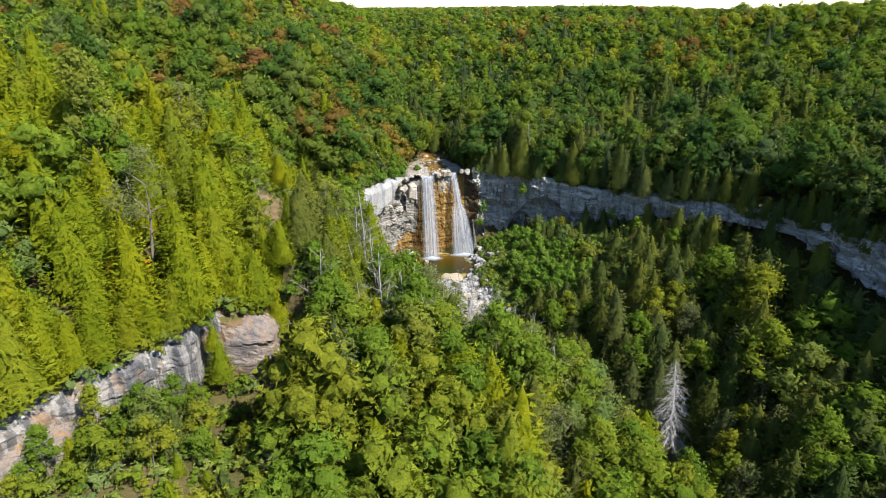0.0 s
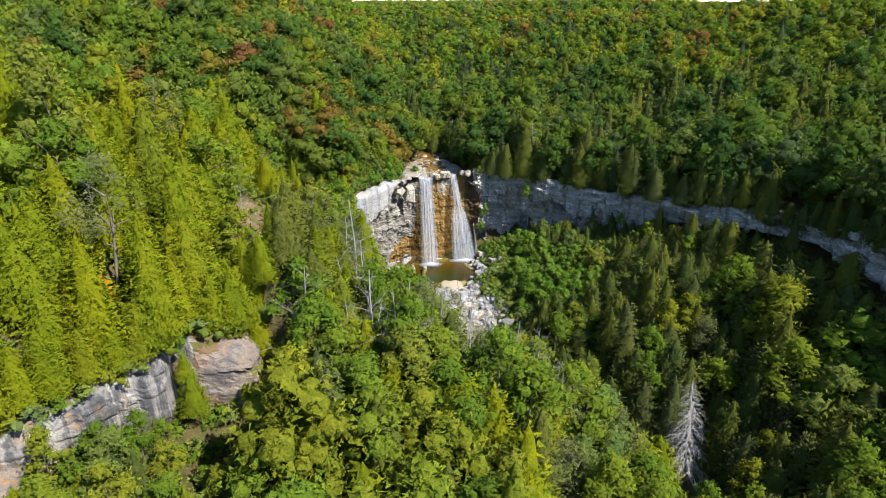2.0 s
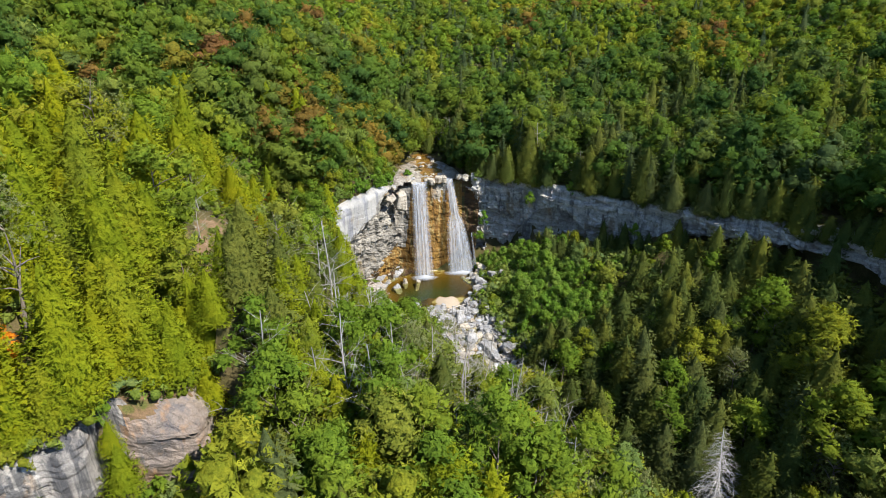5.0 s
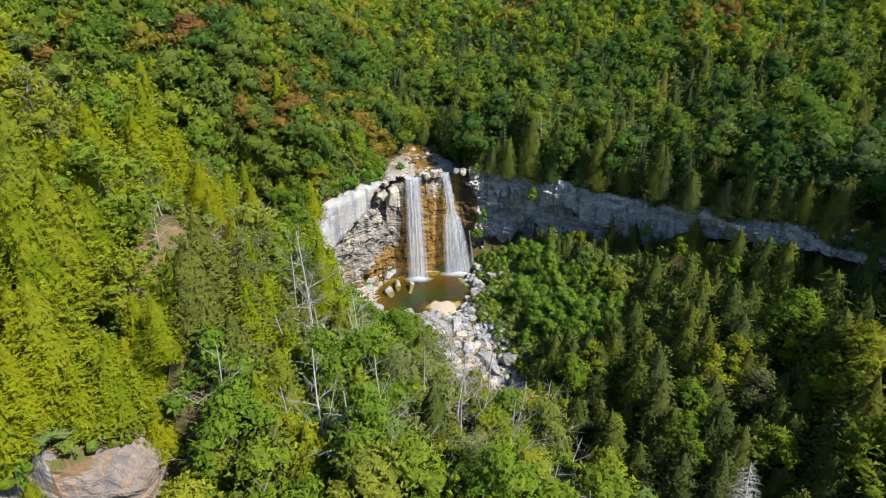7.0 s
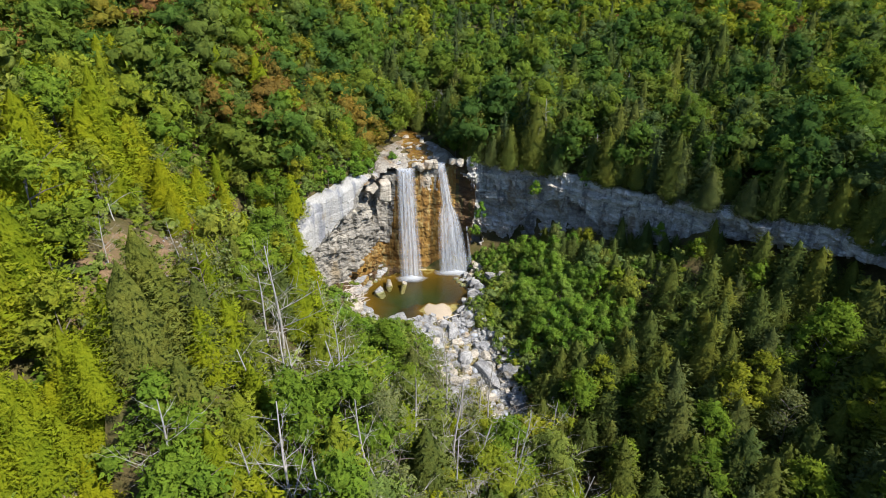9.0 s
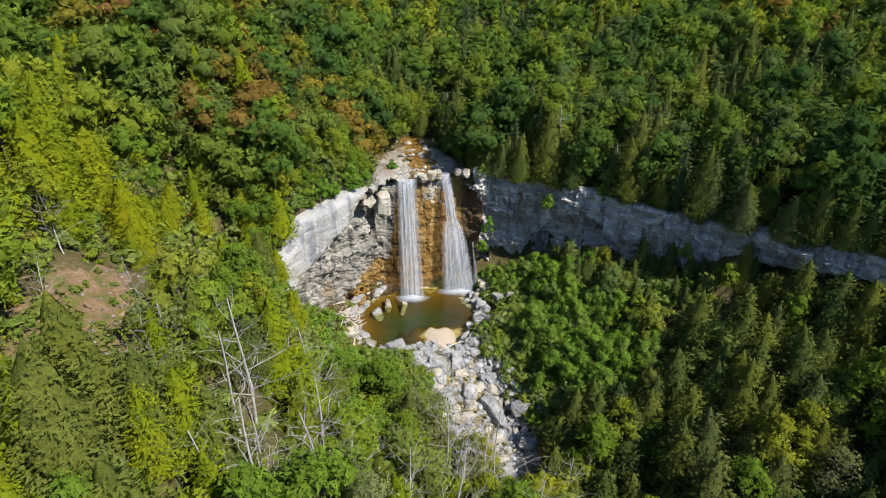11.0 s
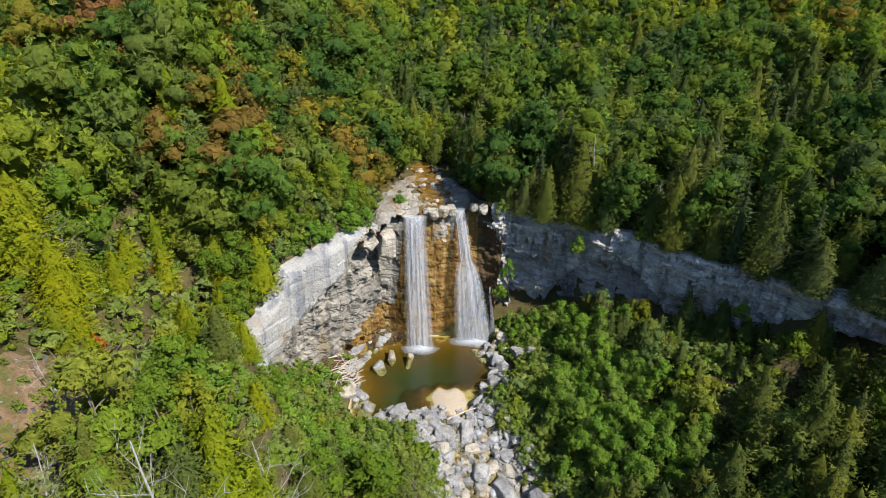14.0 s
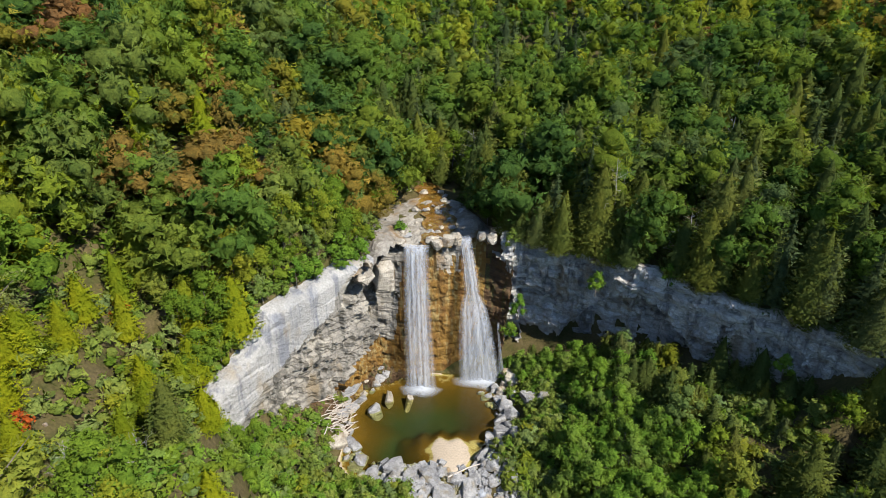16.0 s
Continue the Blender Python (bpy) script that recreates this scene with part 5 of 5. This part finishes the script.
for x, y, w, l in ((18.2, 210, 4.3, 3.0), (21.5, 209.5, 3.6, 2.4), (12.8, 211, 2.8, 2.2), (12.8, 201, 3.4, 3.8), (15.5, 199, 3.0, 3.0), (10.9, 197.5, 2.7, 3.0), (15, 206.5, 3.5, 2.8)):
    boulder(x, y, w, l, 0.9 * (w + l) / 2, z=max(0.1, float(surface(x, y)) - 0.3), label="dark grey block of rock at the pool's edge")
boulder(-10.6, 210.5, 3.2, 2.2, 4.0, z=-2.0, pale=True, label="white boulder at the edge of the pool")
boulder(-6.5, 210.2, 1.9, 1.5, 4.2, z=-2.7, pale=True, label="tan stone standing in the shallow pool")
boulder(-13, 206.5, 3.2, 2.6, 4.0, z=-2.0, label="grey boulder at the edge of the pool")
for x, y, w, l, h in ((15.2, 215.5, 3.6, 3.0, 3.6), (18.2, 217.0, 3.2, 2.6, 2.6), (12.9, 213.6, 2.6, 2.2, 1.8)):
    boulder(x, y, w, l, h, z=max(0.1, float(surface(x, y)) - 0.4), pale=True, label="tan block of rock under the shaded cliff")
for x, y, w, l, h in ((12.6, 204.4, 3.8, 2.6, 2.2), (13.6, 208.6, 3.4, 3.0, 2.4), (14.6, 203.0, 3.2, 2.6, 2.4), (13.4, 196.6, 3.4, 2.6, 2.2), (16.2, 211.8, 3.4, 2.6, 2.4), (10.4, 200.6, 2.6, 2.2, 1.6)):
    boulder(x, y, w, l, h, z=max(0.0, float(surface(x, y)) - 0.5), label="dark grey block of rock at the pool's edge")
tries = 0
while len(placed) < 300 and tries < 6000:
    tries += 1
    if rng.uniform() < 0.74:
        t = rng.uniform(0, 1) ** 0.85
        y = 193 - 33 * t
        x = float(np.interp(y, [156, 160, 173, 182, 187, 193], [20, 17.5, 13, 10, 6, 2])) + rng.uniform(-1, 1) * (6.5 + 5.5 * min(1.0, max(0.0, (y - 160) / 16)))
        w = float(rng.choice([1.3, 2.0, 2.9, 3.9], p=[0.26, 0.36, 0.26, 0.12])) * float(rng.uniform(0.8, 1.2))
    else:
        a = rng.uniform(-math.pi, 0.75) if rng.uniform() < 0.95 else rng.uniform(2.2, 3.1)
        k = rng.uniform(1.0, 1.22)
        x, y = POOL[0] + POOL[2] * k * math.cos(a), POOL[1] + POOL[3] * k * math.sin(a)
        w = float(rng.uniform(1.4, 3.4))
    if any(math.hypot(x - a, y - b) < r * 0.8 + w * 0.30 for a, b, r in placed) or (abs(x - 2.5) < 3.4 and 191.5 < y < 201):
        continue
    z = float(floor_height(np.array(x), np.array(y)))
    boulder(float(x), float(y), w, w * float(rng.uniform(0.6, 1.8)), w * float(rng.uniform(0.45, 0.85)), z=max(z, -0.6 if y > 191 else -99) - 0.2, pale=bool(rng.uniform() < (0.30 if y < 186 else 0.15)))

# cobbles and rubble between them, and the brown talus under the left wall


def rubble(name, label, n, place, sizes, mat, level=surface):
    pieces = []
    base = np.array([(-1, -1, -1), (1, -1, -1), (1, 1, -1), (-1, 1, -1), (-1, -1, 1), (1, -1, 1), (1, 1, 1), (-1, 1, 1)], float) * 0.5
    faces = np.array([(0, 3, 2, 1), (4, 5, 6, 7), (0, 1, 5, 4), (1, 2, 6, 5), (2, 3, 7, 6), (3, 0, 4, 7)])
    for k in range(n):
        x, y = place()
        s = rng.uniform(*sizes)
        m = np.array(Euler(rng.uniform(0, 6.28, 3)).to_matrix())
        v = (base * (1 + rng.uniform(-0.3, 0.3, (8, 3)))) @ m * s + np.array((x, y, max(float(level(np.array(x), np.array(y))), -0.4 if y > 190 else -99) + 0.1 * s))
        pieces.append((v, faces))
    v, f = join(pieces)
    return tagged(new(name, mesh_of(name, v, f, mat)), label, "rubble", kind="stuff")


def on_creek():
    y = rng.uniform(159, 193)
    return float(np.interp(y, [156, 160, 173, 182, 187, 193], [20, 17.5, 13, 10, 6, 2])) + rng.uniform(-1, 1) * (7.0 + 6.0 * min(1.0, max(0.0, (y - 160) / 16))), y


def under_wall():
    while True:
        x, y = rng.uniform(-24, -8), rng.uniform(198, 219)
        if 0 < float(pool_distance(np.array(x), np.array(y))) < 9:
            return x, y


rubble("creek_rubble", "small pale stones and cobbles filling the creek bed", 1500, on_creek, (0.35, 1.25), BOULDER)
rubble("wall_talus", "brown rubble under the left cliff beside the pool", 800, under_wall, (0.2, 0.9), TALUS, floor_height)
rubble("scree_stones", "scattered stones on the bare hillside", 260, lambda: (-36 + rng.normal(0, 5), 141 + rng.normal(0, 6)), (0.15, 0.5), CRAG_ROCK)

# white water between the boulders
for x, y, w, l in ((19.6, 181.5, 0.9, 2.4), (12.6, 187.0, 1.2, 1.6), (16.4, 170.8, 1.0, 1.6), (9.5, 188.2, 0.9, 1.4), (18.5, 165.5, 1.0, 1.8), (12.2, 176.5, 0.7, 1.6)):
    v, f = foam_skirt(x, 0, 0, w, l, 14)
    ob = new("cascade", mesh_of("cascade", v, f, FOAM, smooth=True, body=np.repeat(np.clip(1.5 * (1 - np.linspace(0, 1, 7)), 0, 1), 14)))
    ob.location = (x, y, float(surface(x, y)) + 0.75)
    ob.scale = (1.0, 1.0, 0.25)
    tagged(ob, "small white cascade between creek boulders", "cascade", "cascades in the creek")

# ---- driftwood ----


def stick(a, b, r, label, name="driftwood_log"):
    a, b = np.array(a, float), np.array(b, float)
    mid = (a + b) / 2 + rng.normal(0, 0.06, 3) * np.linalg.norm(b - a) * 0.4
    o = tagged(new(name, mesh_of(name, *tube([a - a, (mid - a), (b - a)], [r, r * 0.85, r * 0.45], 6), DRIFT, smooth=True)), label, "driftwood", "driftwood by the pool")
    o.location = a
    return o


stick((3.2, 189.6, 0.9), (11.2, 194.2, 1.0), 0.16, "long bleached log lying across the pool's outlet")
stick((19.0, 178.6, -3.2), (21.5, 170.5, -4.2), 0.16, "bleached log propped on the creek boulders")
stick((-7.4, 187.6, 1.4), (-2.6, 186.2, 1.2), 0.15, "bleached log lying on the shore stones")
stick((-15.6, 192.0, 1.0), (-14.6, 192.8, 2.6), 0.10, "short stick standing among the shore stones")
stick((33, 199, 6.5), (37, 201.5, 8.2), 0.18, "bleached log lying in the shrubs")
for k in range(64):
    c = np.array((-19.2 + rng.normal(0, 1.3), 201.8 + rng.normal(0, 2.6), 0))
    w = rng.normal(0.75, 0.5)
    d = np.array((math.cos(w), math.sin(w), 0)) * rng.uniform(1.2, 2.9)
    c[2] = max(float(floor_height(c[0], c[1])), 0.2) + 0.45 + rng.uniform(0, 1.2)
    stick(c - d + (0, 0, rng.normal(0, 0.25)), c + d + (0, 0, rng.normal(0, 0.25)), rng.uniform(0.06, 0.13), "sun-bleached branch in a heap of driftwood")
for k in range(14):
    c = np.array((44 + rng.normal(0, 4), 142 + rng.normal(0, 4), 0))
    w = rng.uniform(0, 3.1)
    d = np.array((math.cos(w), math.sin(w), 0)) * rng.uniform(1.5, 3.5)
    c[2] = float(surface(c[0], c[1])) + 0.5
    stick(c - d, c + d + (0, 0, rng.uniform(-0.6, 0.6)), rng.uniform(0.08, 0.16), "dead grey log on the gorge floor", "fallen_log")

# ---- low plants ----
for x, y, s in ((-17.2, 205, 1.2), (-20.5, 200.5, 0.9), (-14.5, 209, 0.8), (-0.2, 222.0, 0.6), (-9.5, 226, 0.9), (13.5, 222.5, 0.8), (31, 218, 0.7), (42, 212.5, 0.8), (26, 219.5, 0.6)):
    plant(green_shrubs, x, y, float(surface(x, y)) - 1.0, "shrub", "small green bush clinging to the cliff edge", "shrub", "bushes on the cliff", s)
for z, x, y in ((16, 15.5, 219), (20, 59, 198.5), (16, 60, 197.5), (24, 30, 216.5), (12, 14, 218.5)):
    plant(green_shrubs, x, y, z, "shrub", "olive bush rooted in the cliff face", "shrub", "bushes on the cliff", 0.85)
n = 0
while n < 190:
    x, y = rng.uniform(-24, 46), rng.uniform(158, 216)
    c = float(along(CREEK, np.array([x]), np.array([y]))[0][0])
    p = float(pool_distance(np.array([x]), np.array([y]))[0])
    if not inside(GORGE, np.array([x]), np.array([y]))[0] or p < 2.0 or c < 6.5 or c > 24 or any(math.hypot(x - a, y - b) < r for a, b, r in placed):
        continue
    n += 1
    plant(shrubs, x, y, float(surface(x, y)), "low_shrub", "low grey-green herbs and shrub on the stony bank", "shrub", "low plants on the banks", float(rng.uniform(0.6, 1.2)))
for k in range(110):
    x, y = -35 + rng.normal(0, 7), 140 + rng.normal(0, 9)
    plant(shrubs, x, y, float(surface(x, y)), "low_shrub", "small yellow-green shrub on the bare slope", "shrub", "low plants on the scree", float(rng.uniform(0.3, 0.6)))
pink = model(lambda h, r, n_, s, q: broad_crown(h, r, n_, s, q, 9, 0.15), RUST, 1, 300, 0.25, (4, 4), (2.0, 2.0), 120.0)
for x, y, s in ((26, 163, 1.3), (27.5, 160, 1.2), (24.8, 166, 0.9), (57, 212, 0.9)):
    plant(pink, x, y, float(surface(x, y)), "red_shrub", "thin reddish-brown shrub with fine twigs", "shrub", "", s)

# rounded rocks and moss between the two falls, and the thick pale block beside them
for x, y, z, w, l, h in ((-1.6, 221.6, 30.2, 3.0, 2.6, 2.0), (0.6, 222.4, 30.6, 3.0, 2.8, 2.4), (2.2, 224.0, 30.3, 2.6, 2.8, 2.2), (-2.6, 223.6, 30.4, 3.4, 2.4, 1.6), (-9.2, 221.2, 30.8, 2.6, 2.2, 1.6), (7.6, 225.6, 30.4, 3.0, 2.6, 2.2), (9.6, 224.2, 30.6, 2.6, 2.6, 2.4), (-8.8, 225.8, 31.0, 3.0, 2.6, 1.4)):
    boulder(x, y, w, l, h, z=z, pale=True, label="pale water-worn rock at the lip of the falls")
boulder(-11.4, 215.2, 5.4, 4.2, 6.0, z=24.6, pale=True, turn=35, label="thick pale block of limestone jutting beside the falls")
boulder(-14.4, 210.8, 4.4, 3.4, 3.0, z=28.0, pale=True, turn=40, label="pale block of limestone at the cliff top")
# loose rocks on the shelf above the falls
for k in range(26):
    x, y = -3.5 + rng.normal(0, 3.2), rng.uniform(224, 246)
    w = float(rng.uniform(0.6, 1.9))
    boulder(float(x), float(y), w, w * 1.2, w * 0.6, z=float(along(UPSTREAM, np.array(x), np.array(y))[1]) + 0.1, pale=bool(rng.uniform() < 0.65), label="weathered rock on the shelf above the falls")

# trees crowding the top of the left wall
for x, y, s in ((-22, 207, 0.8), (-19.5, 211.5, 0.7), (-25.5, 201, 0.8), (-20.5, 216, 0.9), (-16.5, 214.5, 0.5), (-29, 197, 0.8), (-24.5, 212, 0.9), (-17.5, 220, 0.7), (-30.5, 192, 0.8), (-33, 187, 0.8), (-14.5, 219, 0.45), (-27, 206, 0.9)):
    plant(broads, x, y, float(surface(x, y)), "broadleaf_tree", "leafy green broadleaf tree on the cliff top", "tree", "trees on the cliff top", s)
for x, y, s in ((-35.5, 186, 0.8), (-33.5, 181, 0.75), (-31, 177, 0.7), (-47, 96.5, 0.9), (-43.5, 101.5, 0.8), (-52.5, 92.5, 0.9), (-57, 86, 0.9), (-62, 80, 0.95), (-66, 72, 0.9), (-41, 107, 0.8)):
    plant(cedars, x, y, float(surface(x, y)), "cedar_tree", "pointed yellow-green cedar at the cliff edge", "tree", "cedars on the slope", s)
for x, y, s in ((15, 225, 0.8), (19, 224, 0.9), (23, 223.5, 0.8), (27.5, 222, 0.9), (33, 220, 0.85), (37, 218, 0.8), (44, 214, 0.85), (50, 210, 0.9), (54, 206.5, 0.8), (62, 199.5, 0.9), (67, 195, 0.85), (78, 185, 0.9), (84, 180.5, 0.85), (92, 173, 0.9)):
    plant(dark_cedars, x, y, float(surface(x, y)) - 0.3, "conifer_tree", "dense olive conifer leaning over the cliff edge", "tree", "conifers along the cliff", s)


# bushes and young trees that hide the rim of the left wall
edge_line = np.array(RIM_LEFT[11:])
edge_run = np.r_[0, np.cumsum(np.hypot(*np.diff(edge_line[:, :2], axis=0).T))]
for row, gap_, models_, lo, hi in ((1.4, 2.3, green_shrubs, 0.5, 0.85), (3.6, 2.6, broads, 0.32, 0.5), (6.4, 3.2, broads, 0.5, 0.72), (9.5, 3.8, broads, 0.6, 0.85)):
    for q in np.arange(1.0, edge_run[-1] - 1.0, gap_):
        q = q + rng.uniform(-0.8, 0.8)
        x, y = np.interp(q, edge_run, edge_line[:, 0]), np.interp(q, edge_run, edge_line[:, 1])
        x, y = x - row * 0.82 + rng.normal(0, 0.4), y + row * 0.57 + rng.normal(0, 0.4)
        if x > -13.5:
            continue
        low = models_ is green_shrubs
        plant(models_, x, y, float(surface(x, y)) - 0.2, "shrub" if low else "broadleaf_tree", "leafy green bush at the edge of the cliff" if low else "leafy green broadleaf tree on the cliff top", "shrub" if low else "tree", "bushes on the cliff" if low else "trees on the cliff top", float(rng.uniform(lo, hi)))
# cedars that lean over the rim of the right wall
edge_line = np.array(RIM_RIGHT)
edge_run = np.r_[0, np.cumsum(np.hypot(*np.diff(edge_line[:, :2], axis=0).T))]
for q in np.r_[np.arange(6.0, edge_run[9], 2.5), np.arange(edge_run[5], edge_run[10], 2.0)]:
    q = q + rng.uniform(-1.0, 1.0)
    sink = 3.5 if q > edge_run[6] else 0.0
    x, y = np.interp(q, edge_run, edge_line[:, 0]), np.interp(q, edge_run, edge_line[:, 1])
    hang = rng.uniform() < 0.45
    back_ = rng.uniform(-1.5, -0.3) if hang else rng.uniform(-0.4, 2.2)
    sink += 2.6 if hang else 0.0
    x, y = x + back_ * 0.5, y + back_ * 0.87
    plant(dark_cedars, x, y, float(surface(x, y)) - rng.uniform(0.4, 2.2) - sink * rng.uniform(0, 1), "conifer_tree", "dense olive conifer leaning over the cliff edge", "tree", "conifers along the cliff", float(rng.uniform(0.45, 0.85)))

# trees that hide the foot of the walls and the edge of the crag
for x, y, s in ((-29.5, 181.5, 0.55), (-31, 184, 0.5), (-28, 184.5, 0.5), (-33, 182, 0.6), (-30.5, 178.5, 0.6)):
    plant(broads, x, y, float(surface(x, y)), "broadleaf_tree", "leafy green broadleaf tree below the pale cliff", "tree", "broadleaf trees in the gorge", s)
for x, y, s in ((70, 183, 1.0), (74, 178.5, 1.1), (78.5, 174, 1.15), (82, 171, 1.1)):
    plant(dark_cedars, x, y, float(surface(x, y)), "conifer_tree", "tall dark conifer at the foot of the shaded cliff", "tree", "conifers along the cliff", s)
for x, y, s in ((-44.5, 97.6, 0.7), (-47.6, 94.6, 0.75), (-50.6, 92.4, 0.7), (-53.5, 89.5, 0.75), (-56.5, 85.8, 0.8), (-59.3, 82.6, 0.75), (-62.2, 78.4, 0.8), (-65.5, 73.0, 0.8), (-40, 109.5, 0.75), (-43, 104.5, 0.8), (-37.5, 112.5, 0.8), (-34.5, 113.5, 0.7), (-33, 117.5, 0.8), (-31.5, 121, 0.7)):
    plant(cedars, x, y, float(surface(x, y)), "cedar_tree", "pointed yellow-green cedar at the cliff edge", "tree", "cedars on the slope", s)

for x, y, z, s in ((-41.4, 95.6, 25.0, 0.62), (-42.6, 96.6, 31.0, 0.42), (-34.2, 99.4, 25.5, 0.22), (-60.5, 80.0, 26.0, 0.30)):
    plant(cedars, x, y, z, "cedar_tree", "young cedar rooted in a gully of the crag", "tree", "cedars on the crag", s)

crag_line = np.array(RIM_LEFT[1:8])
crag_run = np.r_[0, np.cumsum(np.hypot(*np.diff(crag_line[:, :2], axis=0).T))]
for k in range(64):
    q = rng.uniform(crag_run[1], crag_run[-1])
    x, y = np.interp(q, crag_run, crag_line[:, 0]) - rng.uniform(0.8, 6), np.interp(q, crag_run, crag_line[:, 1]) + rng.uniform(0.5, 4)
    if math.hypot(x + 40, y - 99) > 4.5:
        plant(shrubs, x, y, float(surface(x, y)), "low_shrub", "low green shrub on the rim of the crag", "shrub", "low plants on the crag", float(rng.uniform(0.5, 1.0)))

for x, y in ((-37.5, 107), (-36, 110), (-35.5, 113.5), (-35.2, 116.5), (-32, 112), (-33.5, 108.5), (-31, 116), (-38.5, 111), (-37, 115.5), (-24, 120), (-22.5, 124), (-25, 127)):
    plant(cedars, x, y, float(surface(x, y)), "cedar_tree", "pointed yellow-green cedar on the sunny slope", "tree", "cedars on the slope", float(rng.uniform(0.65, 0.9)))
for x, y in ((-24.0, 148.0), (-21.5, 145.6), (-26.3, 146.3), (-22.8, 141.8)):
    plant(broads, x, y, float(surface(x, y)), "broadleaf_tree", "leafy green broadleaf tree below the pale cliff", "tree", "broadleaf trees in the gorge", float(rng.uniform(0.5, 0.7)))
for x, y in ((17, 214), (18.5, 217.5), (20, 215), (21.5, 218), (23.5, 216), (25.5, 217.5), (16.5, 218.5), (22, 213), (14.8, 219), (28, 215.5), (31, 214.5)):
    plant(green_shrubs, x, y, float(surface(x, y)), "shrub", "leafy green shrub at the foot of the cliff", "shrub", "shrubs round the pool", float(rng.uniform(0.5, 0.85)))
# broadleaf trees before the crag
for x, y, s in ((-50, 83, 0.62), (-54, 77.5, 0.66), (-46.5, 86.5, 0.58), (-58.5, 70.5, 0.64), (-43, 88, 0.50), (-47, 79.5, 0.70), (-52, 72, 0.72), (-41, 83.5, 0.58), (-45, 74, 0.72), (-36.5, 85.5, 0.40), (-39, 78, 0.62), (-33, 82, 0.5), (-57, 64, 0.7), (-49, 66, 0.75), (-62, 62, 0.6), (-27.5, 96, 0.5)):
    plant(broads, x, y, float(surface(x, y)), "broadleaf_tree", "leafy green broadleaf tree below the crag", "tree", "broadleaf trees in the gorge", s)
# conifers in the shaded corner of the gorge
for k in range(70):
    x, y = rng.uniform(46, 104), rng.uniform(118, 188)
    p = np.array([x]), np.array([y])
    gap = float(along(RIM_RIGHT, *p)[0][0])
    if not inside(GORGE, *p)[0] or gap < 3 or math.hypot(x - 56, y - 122) < 10:
        continue
    z = float(surface(x, y))
    room = (23.0 if x < 86 else 33.0) - z if gap < 17 else 20.0
    if room > 5:
        plant(dark_cedars, x, y, z, "conifer_tree", "dense dark olive conifer among the shaded woods", "tree", "conifers along the cliff", min(1.25, room / 15.5) * float(rng.uniform(0.8, 1.0)))
# leafy growth at the foot of the wall beside the falls
for x, y, s in ((16, 216.5, 0.32), (19, 215.5, 0.38), (22, 216.5, 0.42), (25.5, 214.5, 0.45), (28.5, 213.5, 0.48), (32, 212, 0.5), (35.5, 210, 0.55), (39, 208, 0.55), (20.5, 212.5, 0.3)):
    plant(bright_broads, x, y, float(surface(x, y)), "broadleaf_tree", "bright green broadleaf tree below the shaded cliff", "tree", "broadleaf trees in the gorge", s)
# trees crowding the stream above the falls
for x, y, s in ((-13.5, 235, 0.6), (-12.5, 241, 0.7), (-10.5, 247, 0.75), (-15.5, 229, 0.55), (-5, 252, 0.8), (3.5, 247, 0.75), (6.5, 240, 0.7), (8.5, 234, 0.6), (-17.5, 238, 0.8), (-1, 256, 0.8), (10.5, 230, 0.5), (-9, 251, 0.7)):
    plant(broads, x, y, float(surface(x, y)) - 0.2, "broadleaf_tree", "leafy green broadleaf tree over the stream", "tree", "trees on the cliff top", s)
# bright young trees on the bank below the pale wall
for x, y, s in ((-22, 170, 0.5), (-17, 168, 0.45), (-12, 166.5, 0.5), (-25, 175, 0.45), (-20.5, 177, 0.35), (-8, 165, 0.42), (-26.5, 181, 0.4), (-14.5, 173, 0.32), (-3.5, 163, 0.45), (-28, 187.5, 0.3)):
    plant(bright_broads, x, y, float(surface(x, y)), "broadleaf_tree", "bright green young tree on the bank", "tree", "broadleaf trees in the gorge", s)
# shrubs and tan blocks in the corner between the falls and the shaded wall
for x, y, s in ((14.6, 219.6, 0.6), (17, 219.4, 0.75), (19.6, 219, 0.8), (22.2, 218.6, 0.85), (24.8, 218, 0.85), (27.4, 217, 0.9), (30, 216, 0.9), (33, 214.6, 0.95), (36, 213.2, 0.95), (39, 211.8, 1.0)):
    plant(green_shrubs, x, y, float(surface(x, y)), "shrub", "leafy green shrub at the foot of the cliff", "shrub", "shrubs round the pool", s)
for x, y, w in ((14.2, 217.4, 2.6), (15.6, 216.2, 2.0), (13.4, 215.4, 1.8), (16.6, 217.8, 2.2)):
    boulder(x, y, w, w * 1.2, w, z=float(surface(x, y)) - 0.2, pale=True, label="tan block of rock under the shaded cliff")
# tall conifers that hide the near end of the shaded wall
for x, y, s in ((91, 152, 1.3), (95, 146, 1.35), (98, 140, 1.4), (94, 157, 1.25), (88, 159, 1.2), (100.5, 133, 1.4), (97, 151.5, 1.3), (102, 126, 1.4)):
    plant(dark_cedars, x, y, float(surface(x, y)), "conifer_tree", "tall dark conifer at the foot of the shaded cliff", "tree", "conifers along the cliff", s)
